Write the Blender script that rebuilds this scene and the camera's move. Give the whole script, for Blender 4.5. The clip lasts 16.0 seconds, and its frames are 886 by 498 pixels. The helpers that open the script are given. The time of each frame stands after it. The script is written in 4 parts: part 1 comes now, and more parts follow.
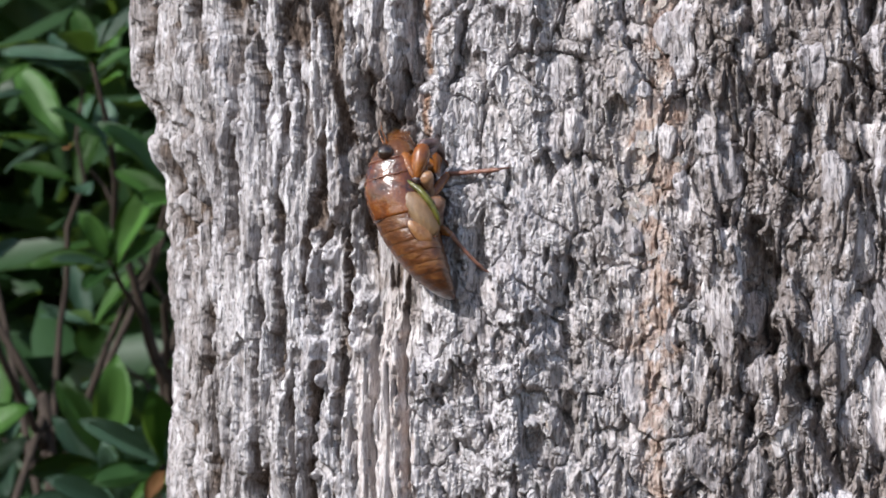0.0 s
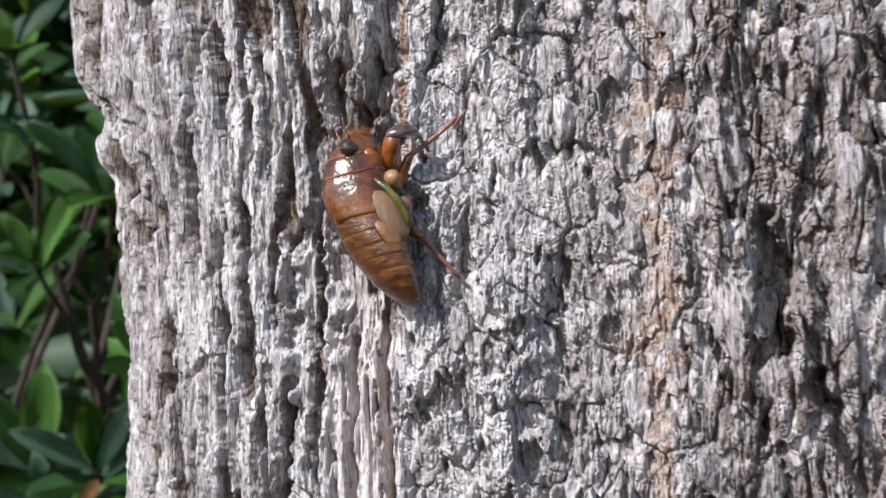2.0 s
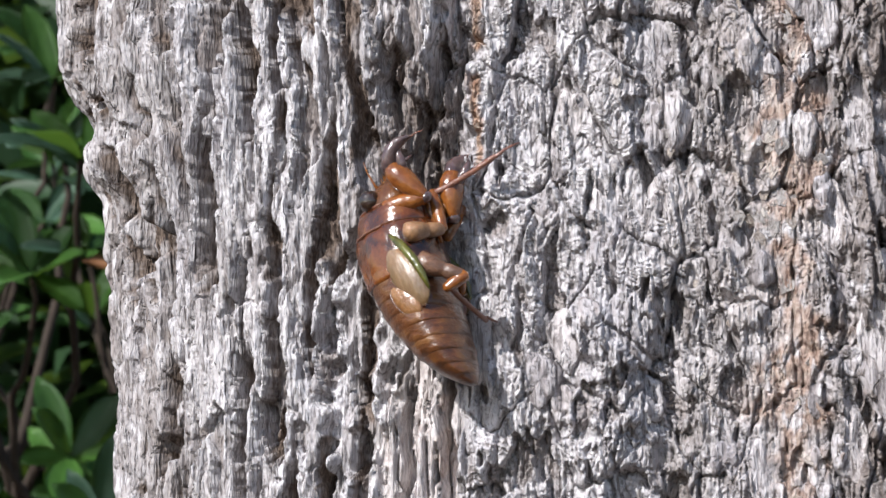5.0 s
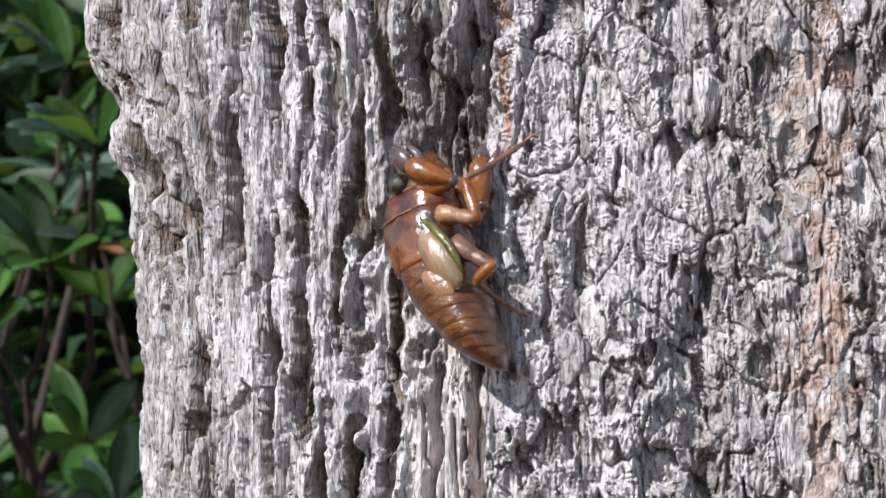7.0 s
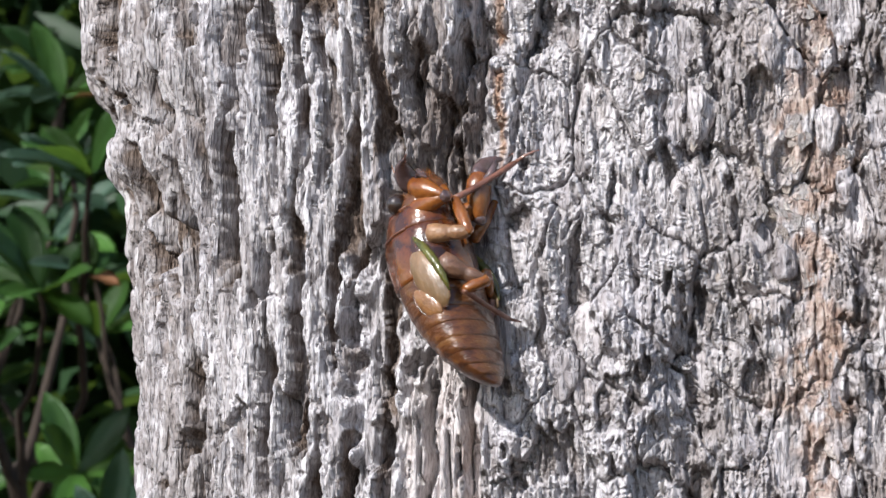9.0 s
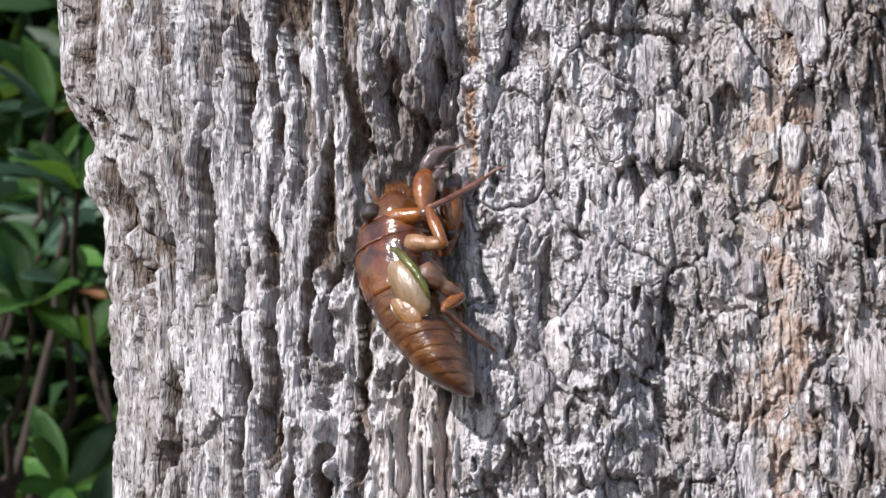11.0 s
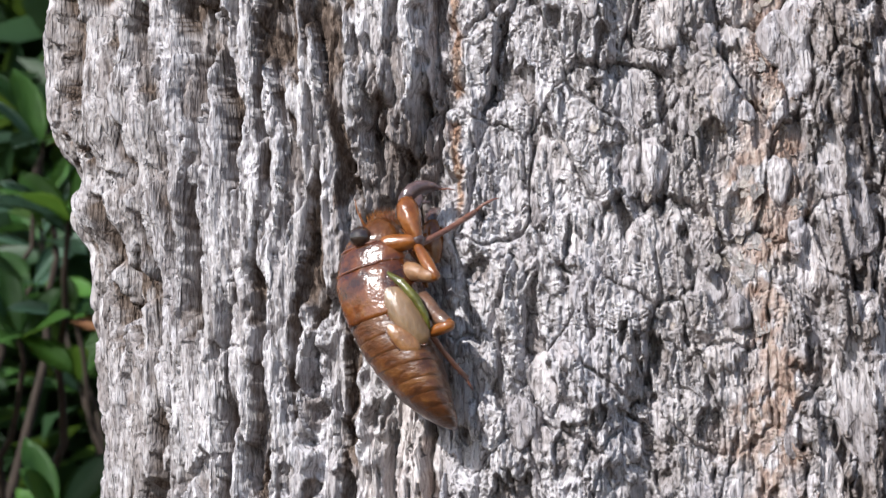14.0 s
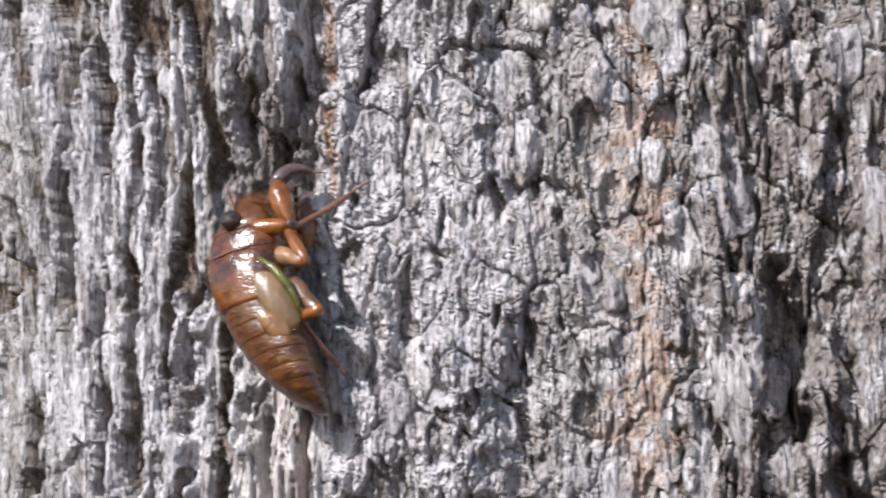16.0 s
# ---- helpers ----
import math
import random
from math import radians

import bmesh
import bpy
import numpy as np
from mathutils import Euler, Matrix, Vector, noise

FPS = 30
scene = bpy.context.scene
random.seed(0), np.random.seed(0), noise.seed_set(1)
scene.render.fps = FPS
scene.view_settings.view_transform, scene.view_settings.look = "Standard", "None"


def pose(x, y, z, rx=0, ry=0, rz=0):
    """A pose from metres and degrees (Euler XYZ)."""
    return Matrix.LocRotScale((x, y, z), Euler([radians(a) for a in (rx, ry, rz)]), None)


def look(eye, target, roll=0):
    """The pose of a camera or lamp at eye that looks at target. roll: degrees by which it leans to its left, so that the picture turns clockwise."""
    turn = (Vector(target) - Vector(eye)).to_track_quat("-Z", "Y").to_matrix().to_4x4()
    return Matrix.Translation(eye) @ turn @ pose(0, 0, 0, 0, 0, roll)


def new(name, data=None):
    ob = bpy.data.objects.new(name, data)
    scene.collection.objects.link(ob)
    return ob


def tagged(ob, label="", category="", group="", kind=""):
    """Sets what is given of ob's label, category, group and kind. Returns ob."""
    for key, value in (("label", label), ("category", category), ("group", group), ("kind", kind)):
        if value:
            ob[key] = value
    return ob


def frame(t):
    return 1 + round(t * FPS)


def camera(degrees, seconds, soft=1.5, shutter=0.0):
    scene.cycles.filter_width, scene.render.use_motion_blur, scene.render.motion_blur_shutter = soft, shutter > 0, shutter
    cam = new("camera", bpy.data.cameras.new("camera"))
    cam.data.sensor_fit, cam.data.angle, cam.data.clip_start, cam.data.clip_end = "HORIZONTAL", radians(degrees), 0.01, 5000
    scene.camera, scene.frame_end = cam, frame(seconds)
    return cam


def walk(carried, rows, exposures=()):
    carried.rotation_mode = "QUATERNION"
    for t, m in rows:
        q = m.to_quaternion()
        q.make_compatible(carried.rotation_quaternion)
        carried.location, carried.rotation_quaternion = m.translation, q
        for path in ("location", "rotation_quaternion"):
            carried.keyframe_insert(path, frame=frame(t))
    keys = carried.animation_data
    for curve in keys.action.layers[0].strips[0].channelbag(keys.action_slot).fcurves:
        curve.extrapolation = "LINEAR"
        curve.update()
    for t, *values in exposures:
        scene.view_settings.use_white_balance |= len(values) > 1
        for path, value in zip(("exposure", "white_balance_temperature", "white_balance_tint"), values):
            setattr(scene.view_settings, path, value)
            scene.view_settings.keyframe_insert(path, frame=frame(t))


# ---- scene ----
cam = camera(20, 16.0, soft=1.5, shutter=0.35)
cam.data.dof.use_dof, cam.data.dof.focus_distance, cam.data.dof.aperture_fstop = True, 0.342, 105
PATH = [
    (0, (0.09339, -0.40978, 0.59126), (0.01739, -0.06822, 0.59881), -0.21),
    (0.5, (0.09341, -0.40924, 0.59166), (0.01747, -0.06765, 0.59867), -0.96),
    (1, (0.09174, -0.40903, 0.59391), (0.01755, -0.06702, 0.59879), -1.68),
    (1.5, (0.08865, -0.40872, 0.59439), (0.01920, -0.06571, 0.59872), -1.91),
    (2, (0.07587, -0.37879, 0.59434), (0.01161, -0.03479, 0.59991), -1.88),
    (2.5, (0.05368, -0.32959, 0.58927), (-0.00306, 0.01554, 0.60226), -1.28),
    (3, (0.04696, -0.31618, 0.59378), (-0.00519, 0.02975, 0.60436), -1.43),
    (5.5, (0.03850, -0.30829, 0.58508), (-0.01083, 0.03753, 0.60694), -0.99),
    (6, (0.03785, -0.30849, 0.58474), (-0.01187, 0.03732, 0.60574), -1.01),
    (6.5, (0.03578, -0.30888, 0.58107), (-0.01276, 0.03691, 0.60507), -0.84),
    (7, (0.03686, -0.30880, 0.58466), (-0.01395, 0.03695, 0.60399), -0.97),
    (7.5, (0.03639, -0.30896, 0.58157), (-0.01442, 0.03659, 0.60410), -0.78),
    (8, (0.03712, -0.30864, 0.58336), (-0.01455, 0.03689, 0.60434), -0.89),
    (8.5, (0.03641, -0.30885, 0.58223), (-0.01410, 0.03674, 0.60487), -0.87),
    (11, (0.03984, -0.31395, 0.58197), (-0.00875, 0.03166, 0.60831), -0.86),
    (11.5, (0.04111, -0.31375, 0.58469), (-0.00800, 0.03192, 0.60920), -0.97),
    (12, (0.04178, -0.31333, 0.58481), (-0.00749, 0.03225, 0.61025), -1.00),
    (12.5, (0.04192, -0.31304, 0.58322), (-0.00723, 0.03234, 0.61141), -0.91),
    (13, (0.04290, -0.31296, 0.58374), (-0.00719, 0.03226, 0.61224), -0.96),
    (13.5, (0.04205, -0.31326, 0.58401), (-0.00705, 0.03208, 0.61274), -1.12),
    (14, (0.04069, -0.31353, 0.58298), (-0.00687, 0.03192, 0.61306), -1.19),
    (14.5, (0.04052, -0.31350, 0.58201), (-0.00677, 0.03190, 0.61306), -1.23),
    (15, (0.04014, -0.31362, 0.58224), (-0.00667, 0.03189, 0.61273), -1.28),
    (15.5, (0.04302, -0.31210, 0.58178), (-0.00301, 0.03353, 0.61209), -1.42),
    (16, (0.05251, -0.30822, 0.57954), (0.00868, 0.03758, 0.61115), -1.61),
]
walk(cam, [(t, look(eye, target, roll)) for t, eye, target, roll in PATH])

# ---- light: low sun from behind the viewer's left shoulder, clear sky ----
SUN_FROM = Vector((-0.44, -0.65, 0.62)).normalized()
world = bpy.data.worlds.new("sky")
scene.world = world
world.use_nodes = True
wn = world.node_tree
sky = wn.nodes.new("ShaderNodeTexSky")
sky.sky_type, sky.sun_disc = "NISHITA", False
sky.sun_elevation = math.asin(SUN_FROM.z)
sky.sun_rotation = math.atan2(SUN_FROM.x, SUN_FROM.y)
wn.nodes["Background"].inputs["Strength"].default_value = 0.14
wn.links.new(sky.outputs["Color"], wn.nodes["Background"].inputs["Color"])
sun = new("sun", bpy.data.lights.new("sun", "SUN"))
sun.data.energy, sun.data.angle, sun.data.color = 5.0, radians(0.53), (1.0, 0.985, 0.975)
sun.matrix_world = look(SUN_FROM * 5, (0, 0, 0))
scene.view_settings.exposure = 0.37


# ---- materials ----
def material(name, rough=0.6, spec=0.5, coat=0.0):
    m = bpy.data.materials.new(name)
    m.use_nodes = True
    b = m.node_tree.nodes["Principled BSDF"]
    b.inputs["Roughness"].default_value = rough
    b.inputs["Specular IOR Level"].default_value = spec
    b.inputs["Coat Weight"].default_value = coat
    return m, m.node_tree.nodes, m.node_tree.links, b


def noise_node(nodes, links, scale, detail=5.0, rough=0.6, stretch=(1, 1, 1), distort=0.0):
    co = nodes.new("ShaderNodeTexCoord")
    mp = nodes.new("ShaderNodeMapping")
    mp.inputs["Scale"].default_value = stretch
    tex = nodes.new("ShaderNodeTexNoise")
    tex.inputs["Scale"].default_value = scale
    tex.inputs["Detail"].default_value = detail
    tex.inputs["Roughness"].default_value = rough
    tex.inputs["Distortion"].default_value = distort
    links.new(co.outputs["Object"], mp.inputs["Vector"])
    links.new(mp.outputs["Vector"], tex.inputs["Vector"])
    return tex.outputs["Fac"]


def ramp(nodes, links, fac, stops):
    r = nodes.new("ShaderNodeValToRGB")
    e = r.color_ramp.elements
    while len(e) < len(stops):
        e.new(0.5)
    for el, (p, c) in zip(e, stops):
        el.position, el.color = p, (*c, 1)
    links.new(fac, r.inputs["Fac"])
    return r.outputs["Color"]


def mix(nodes, links, fac, a, b, kind="MIX"):
    n = nodes.new("ShaderNodeMix")
    n.data_type, n.blend_type = "RGBA", kind
    for sock, val in ((n.inputs[0], fac), (n.inputs[6], a), (n.inputs[7], b)):
        if isinstance(val, (int, float)):
            sock.default_value = val
        elif isinstance(val, tuple):
            sock.default_value = (*val, 1)
        else:
            links.new(val, sock)
    return n.outputs[2]


def bump(nodes, links, height, strength, distance, target, before=None):
    n = nodes.new("ShaderNodeBump")
    n.inputs["Strength"].default_value = strength
    n.inputs["Distance"].default_value = distance
    links.new(height, n.inputs["Height"])
    if before is not None:
        links.new(before, n.inputs["Normal"])
    links.new(n.outputs["Normal"], target.inputs["Normal"])
    return n.outputs["Normal"]


def bark_material(name="weathered_bark", loose=False):
    m, nd, ln, b = material(name, 0.9, 0.12)
    broad = noise_node(nd, ln, 90, 4, 0.6, (1, 1, 0.3))
    grain = noise_node(nd, ln, 620, 3, 0.55, (1, 1, 0.15), 0.7)
    hair = noise_node(nd, ln, 1700, 2, 0.5, (1, 1, 0.16), 0.6)
    fine = noise_node(nd, ln, 900, 4, 0.6, (1, 1, 0.55), 1.6)
    grey = ramp(nd, ln, broad, [(0.34, (0.43, 0.402, 0.405)), (0.5, (0.585, 0.563, 0.58)), (0.66, (0.52, 0.50, 0.525))])
    streak = ramp(nd, ln, grain, [(0.38, (0.50, 0.475, 0.465)), (0.50, (0.94, 0.94, 0.94)), (0.62, (1.04, 1.04, 1.04))])
    # worn edges of curled layers, on the plated side
    lay = noise_node(nd, ln, 100, 2, 0.45, (1, 1, 0.4), 0.8)
    many = nd.new("ShaderNodeMath")
    many.operation, many.inputs[1].default_value = "MULTIPLY", 15.0
    ln.new(lay, many.inputs[0])
    saw = nd.new("ShaderNodeMath")
    saw.operation = "FRACT"
    ln.new(many.outputs[0], saw.inputs[0])
    curled = nd.new("ShaderNodeAttribute")
    curled.attribute_name = "curl"
    edge = ramp(nd, ln, saw.outputs[0], [(0.0, (0.52, 0.50, 0.50)), (0.15, (0.78, 0.765, 0.765)), (0.5, (0.92, 0.905, 0.90)), (0.9, (1.0, 0.985, 0.98)), (1.0, (0.55, 0.53, 0.53))])
    streak = mix(nd, ln, curled.outputs["Fac"], streak, edge)
    line = ramp(nd, ln, hair, [(0.385, (0.26, 0.24, 0.235)), (0.45, (1.0, 1.0, 1.0))])
    speck = ramp(nd, ln, fine, [(0.35, (0.50, 0.47, 0.455)), (0.46, (0.96, 0.96, 0.96)), (0.62, (1.06, 1.06, 1.06))])
    col = mix(nd, ln, 0.75, grey, streak, "MULTIPLY")
    col = mix(nd, ln, 0.65, col, line, "MULTIPLY")
    col = mix(nd, ln, 0.75, col, speck, "MULTIPLY")
    if loose:
        info = nd.new("ShaderNodeObjectInfo")
        col = mix(nd, ln, 0.8, col, ramp(nd, ln, info.outputs["Random"], [(0.0, (0.60, 0.58, 0.59)), (0.6, (0.86, 0.84, 0.84)), (1.0, (1.0, 0.96, 0.93))]), "MULTIPLY")
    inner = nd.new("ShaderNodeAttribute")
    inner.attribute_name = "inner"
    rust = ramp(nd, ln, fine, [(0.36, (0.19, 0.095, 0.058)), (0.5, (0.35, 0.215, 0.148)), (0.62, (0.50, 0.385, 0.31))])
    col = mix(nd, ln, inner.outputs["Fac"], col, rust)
    # dark brown of the inner bark, also standing in for shade inside slots
    core_shade = nd.new("ShaderNodeAttribute")
    core_shade.attribute_name = "core_shade"
    col = mix(nd, ln, core_shade.outputs["Fac"], col, ramp(nd, ln, fine, [(0.36, (0.06, 0.043, 0.035)), (0.5, (0.115, 0.086, 0.07)), (0.64, (0.21, 0.165, 0.14))]))
    pale = nd.new("ShaderNodeAttribute")
    pale.attribute_name = "pale"
    col = mix(nd, ln, pale.outputs["Fac"], col, ramp(nd, ln, fine, [(0.36, (0.44, 0.37, 0.35)), (0.62, (0.72, 0.655, 0.63))]))
    ln.new(col, b.inputs["Base Color"])
    soft = ramp(nd, ln, saw.outputs[0], [(0.0, (0.0, 0.0, 0.0)), (0.8, (0.27, 0.27, 0.27)), (1.0, (0.0, 0.0, 0.0))])
    both = mix(nd, ln, curled.outputs["Fac"], grain, soft)
    first = bump(nd, ln, both, 1.0, 0.0012, b)
    second = bump(nd, ln, hair, 0.8, 0.0006, b, first)
    bump(nd, ln, fine, 0.7, 0.0004, b, second)
    return m


def flake_material():
    m, nd, ln, b = material("bark_flake", 0.8, 0.3)
    info = nd.new("ShaderNodeObjectInfo")
    grain = noise_node(nd, ln, 3.2, 6, 0.7, (1, 1, 0.5), 0.8)
    hue = ramp(nd, ln, info.outputs["Random"], [(0.0, (0.33, 0.31, 0.30)), (0.45, (0.45, 0.42, 0.41)), (0.75, (0.50, 0.43, 0.38)), (1.0, (0.60, 0.56, 0.53))])
    col = mix(nd, ln, 0.9, hue, ramp(nd, ln, grain, [(0.36, (0.42, 0.38, 0.36)), (0.56, (1, 1, 1))]), "MULTIPLY")
    ln.new(col, b.inputs["Base Color"])
    bump(nd, ln, grain, 1.0, 0.0006, b)
    return m


def shell_material(name, stops, rough=0.25, scale=350, stretch=(1, 1, 1), bands=0.0, coat=0.5):
    """Glossy translucent cuticle of an insect."""
    m, nd, ln, b = material(name, rough, 0.5, coat)
    b.inputs["Coat Roughness"].default_value = 0.06
    b.inputs["Subsurface Weight"].default_value = 0.1
    b.inputs["Subsurface Radius"].default_value = (0.0012, 0.0005, 0.0002)
    b.inputs["Subsurface Scale"].default_value = 1.0
    big = noise_node(nd, ln, scale, 4, 0.6, stretch)
    fine = noise_node(nd, ln, scale * 7, 4, 0.6, stretch)
    col = ramp(nd, ln, big, stops)
    col = mix(nd, ln, 0.4, col, ramp(nd, ln, fine, [(0.35, (0.55, 0.5, 0.45)), (0.6, (1, 1, 1))]), "MULTIPLY")
    ln.new(col, b.inputs["Base Color"])
    first = bump(nd, ln, big, 0.6, 0.0007, b)
    bump(nd, ln, fine, 0.3, 0.00012, b, first)
    return m


def leaf_material(name, dark, light, rough=0.55):
    m, nd, ln, b = material(name, rough, 0.45)
    info = nd.new("ShaderNodeObjectInfo")
    hue = ramp(nd, ln, info.outputs["Random"], [(0.0, dark), (1.0, light)])
    fine = noise_node(nd, ln, 120, 4, 0.6)
    col = mix(nd, ln, 0.5, hue, ramp(nd, ln, fine, [(0.3, (0.55, 0.6, 0.5)), (0.7, (1, 1, 1))]), "MULTIPLY")
    ln.new(col, b.inputs["Base Color"])
    b.inputs["Transmission Weight"].default_value = 0.0
    tr = nd.new("ShaderNodeBsdfTranslucent")
    ln.new(mix(nd, ln, 0.5, col, (0.25, 0.4, 0.05)), tr.inputs["Color"])
    ms = nd.new("ShaderNodeMixShader")
    ms.inputs[0].default_value = 0.25
    ln.new(b.outputs[0], ms.inputs[1])
    ln.new(tr.outputs[0], ms.inputs[2])
    ln.new(ms.outputs[0], nd["Material Output"].inputs["Surface"])
    bump(nd, ln, fine, 0.3, 0.001, b)
    return m


def earth_material():
    m, nd, ln, b = material("leaf_litter", 0.9, 0.2)
    big = noise_node(nd, ln, 4, 6, 0.65)
    fine = noise_node(nd, ln, 60, 6, 0.7)
    col = mix(nd, ln, 0.6, ramp(nd, ln, big, [(0.3, (0.05, 0.032, 0.02)), (0.7, (0.16, 0.10, 0.06))]),
              ramp(nd, ln, fine, [(0.3, (0.35, 0.3, 0.25)), (0.7, (1, 1, 1))]), "MULTIPLY")
    ln.new(col, b.inputs["Base Color"])
    bump(nd, ln, fine, 0.8, 0.02, b)
    return m


def twig_material():
    m, nd, ln, b = material("twig_bark", 0.8, 0.3)
    fine = noise_node(nd, ln, 300, 5, 0.7, (1, 1, 0.3))
    ln.new(ramp(nd, ln, fine, [(0.3, (0.018, 0.012, 0.009)), (0.7, (0.055, 0.04, 0.03))]), b.inputs["Base Color"])
    bump(nd, ln, fine, 0.5, 0.001, b)
    return m


PLATE = bark_material("loose_bark_plate", True)
BARK, FLAKE, EARTH, TWIG = bark_material(), flake_material(), earth_material(), twig_material()
LEAF = leaf_material("green_leaf", (0.020, 0.068, 0.016), (0.075, 0.185, 0.030))
# darkened copy of the leaf green: the far foliage's shade is in its colour
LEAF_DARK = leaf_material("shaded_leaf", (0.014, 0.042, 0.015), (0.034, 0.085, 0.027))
LEAF_PALE = leaf_material("bluish_leaf", (0.034, 0.080, 0.055), (0.07, 0.135, 0.09), 0.55)
LEAF_DRY = leaf_material("dry_leaf", (0.18, 0.07, 0.03), (0.32, 0.15, 0.06), 0.7)
CHESTNUT = shell_material("chestnut_cuticle", [(0.3, (0.022, 0.007, 0.003)), (0.44, (0.070, 0.019, 0.005)), (0.56, (0.135, 0.038, 0.008)), (0.7, (0.20, 0.072, 0.015))], 0.22, 300, coat=0.7)
ABDOMEN = shell_material("banded_cuticle", [(0.32, (0.045, 0.015, 0.006)), (0.5, (0.105, 0.036, 0.011)), (0.68, (0.175, 0.076, 0.022))], 0.32, 330, (1, 1, 2.2), coat=0.45)
HEAD = shell_material("head_cuticle", [(0.3, (0.060, 0.018, 0.006)), (0.7, (0.165, 0.065, 0.017))], 0.2)
AMBER = shell_material("amber_cuticle", [(0.3, (0.12, 0.033, 0.007)), (0.7, (0.29, 0.102, 0.020))], 0.22)
BROWN = shell_material("brown_hip_cuticle", [(0.3, (0.075, 0.038, 0.024)), (0.7, (0.20, 0.105, 0.066))], 0.4, 420, coat=0.3)
TAN = shell_material("tan_cuticle", [(0.3, (0.16, 0.078, 0.036)), (0.7, (0.34, 0.19, 0.10))], 0.42, 450, coat=0.3)
PAD = shell_material("wing_pad_cuticle", [(0.3, (0.080, 0.048, 0.019)), (0.5, (0.145, 0.086, 0.041)), (0.7, (0.23, 0.142, 0.078))], 0.36, 300, (1, 1, 0.4), coat=0.25)
HINDPAD = shell_material("tan_hind_pad", [(0.3, (0.15, 0.064, 0.022)), (0.7, (0.29, 0.145, 0.058))], 0.28, 400, coat=0.45)
GREEN = shell_material("green_cuticle", [(0.3, (0.045, 0.045, 0.008)), (0.7, (0.115, 0.115, 0.022))], 0.25, coat=0.3)
CLAW = shell_material("dark_claw", [(0.3, (0.035, 0.022, 0.022)), (0.7, (0.15, 0.10, 0.10))], 0.15)
SHANK = shell_material("pinkish_shank", [(0.3, (0.12, 0.045, 0.030)), (0.7, (0.24, 0.115, 0.08))], 0.35, 500, coat=0.3)
EYE = shell_material("eye", [(0.3, (0.012, 0.007, 0.005)), (0.7, (0.035, 0.018, 0.012))], 0.06, 900, coat=1.0)

# ---- small mesh helpers ----
def link_mesh(name, verts, faces, mat, parent=None, smooth=True):
    me = bpy.data.meshes.new(name)
    me.from_pydata([tuple(v) for v in verts], [], faces)
    me.materials.append(mat)
    if smooth:
        me.polygons.foreach_set("use_smooth", [True] * len(me.polygons))
    ob = new(name, me)
    ob.parent = parent
    return ob


def part(name, bm, mat, parent, label=""):
    me = bpy.data.meshes.new(name)
    bmesh.ops.recalc_face_normals(bm, faces=bm.faces[:])
    bm.to_mesh(me)
    bm.free()
    me.materials.append(mat)
    me.polygons.foreach_set("use_smooth", [True] * len(me.polygons))
    ob = new(name, me)
    ob.parent = parent
    return tagged(ob, label)


# ---- lattice noise on arrays ----
TABLE = np.random.default_rng(77).random((4, 65536)).astype(np.float32)
GRAD_X, GRAD_Y = np.cos(TABLE[0] * 2 * np.pi), np.sin(TABLE[0] * 2 * np.pi)


def slot_of(i, j, seed):
    return ((i + seed * 37) & 255) + (((j + seed * 91 + (seed >> 2) * 13) & 255) << 8)


def vnoise(x, y, seed=0):
    x, y = np.asarray(x, np.float32), np.asarray(y, np.float32)
    i, j = np.floor(x), np.floor(y)
    fx, fy = x - i, y - j
    i, j = i.astype(np.int32), j.astype(np.int32)
    ux, uy = fx * fx * fx * (fx * (fx * 6 - 15) + 10), fy * fy * fy * (fy * (fy * 6 - 15) + 10)
    corner = []
    for dj in (0, 1):
        for di in (0, 1):
            k = slot_of(i + di, j + dj, seed)
            corner.append(GRAD_X[k] * (fx - di) + GRAD_Y[k] * (fy - dj))
    low = corner[0] + (corner[1] - corner[0]) * ux
    high = corner[2] + (corner[3] - corner[2]) * ux
    return (low + (high - low) * uy) * 1.4


def fbm(x, y, octaves=4, seed=0, gain=0.5):
    total, amp = 0, 1.0
    for o in range(octaves):
        total = total + amp * vnoise(x * 2**o, y * 2**o, seed + 17 * o)
        amp *= gain
    return total


def cells(x, y, seed=0):
    """Distances to the nearest and second nearest seed of a jittered lattice, and the nearest one's own number."""
    x, y = np.asarray(x, np.float32), np.asarray(y, np.float32)
    i, j = np.floor(x).astype(np.int32), np.floor(y).astype(np.int32)
    f1, f2, own = np.full(x.shape, 9.0, np.float32), np.full(x.shape, 9.0, np.float32), np.zeros(x.shape, np.float32)
    for di in (-1, 0, 1):
        for dj in (-1, 0, 1):
            k = slot_of(i + di, j + dj, seed)
            d = np.hypot(i + di + TABLE[1][k] - x, j + dj + TABLE[2][k] - y)
            nearer = d < f1
            f2 = np.where(nearer, f1, np.minimum(f2, d))
            own = np.where(nearer, TABLE[3][k], own)
            f1 = np.where(nearer, d, f1)
    return f1, f2, own


def step(a, b, v):
    t = np.clip((v - a) / (b - a), 0, 1)
    return t * t * (3 - 2 * t)


# ---- the trunk's cross-section: a flattened oval, by arc length in mm from its front middle ----
TRUNK_X, TRUNK_Y, HALF_A, HALF_B, POWER = 0.055, 0.1, 0.113, 0.1, 4.5
ang = np.linspace(0, 2 * np.pi, 20001)
oval_x = HALF_A * np.sign(np.sin(ang)) * np.abs(np.sin(ang)) ** (2 / POWER)
oval_y = -HALF_B * np.sign(np.cos(ang)) * np.abs(np.cos(ang)) ** (2 / POWER)
arc = np.concatenate([[0], np.cumsum(np.hypot(np.diff(oval_x), np.diff(oval_y)))]) * 1000
GIRTH = arc[-1]


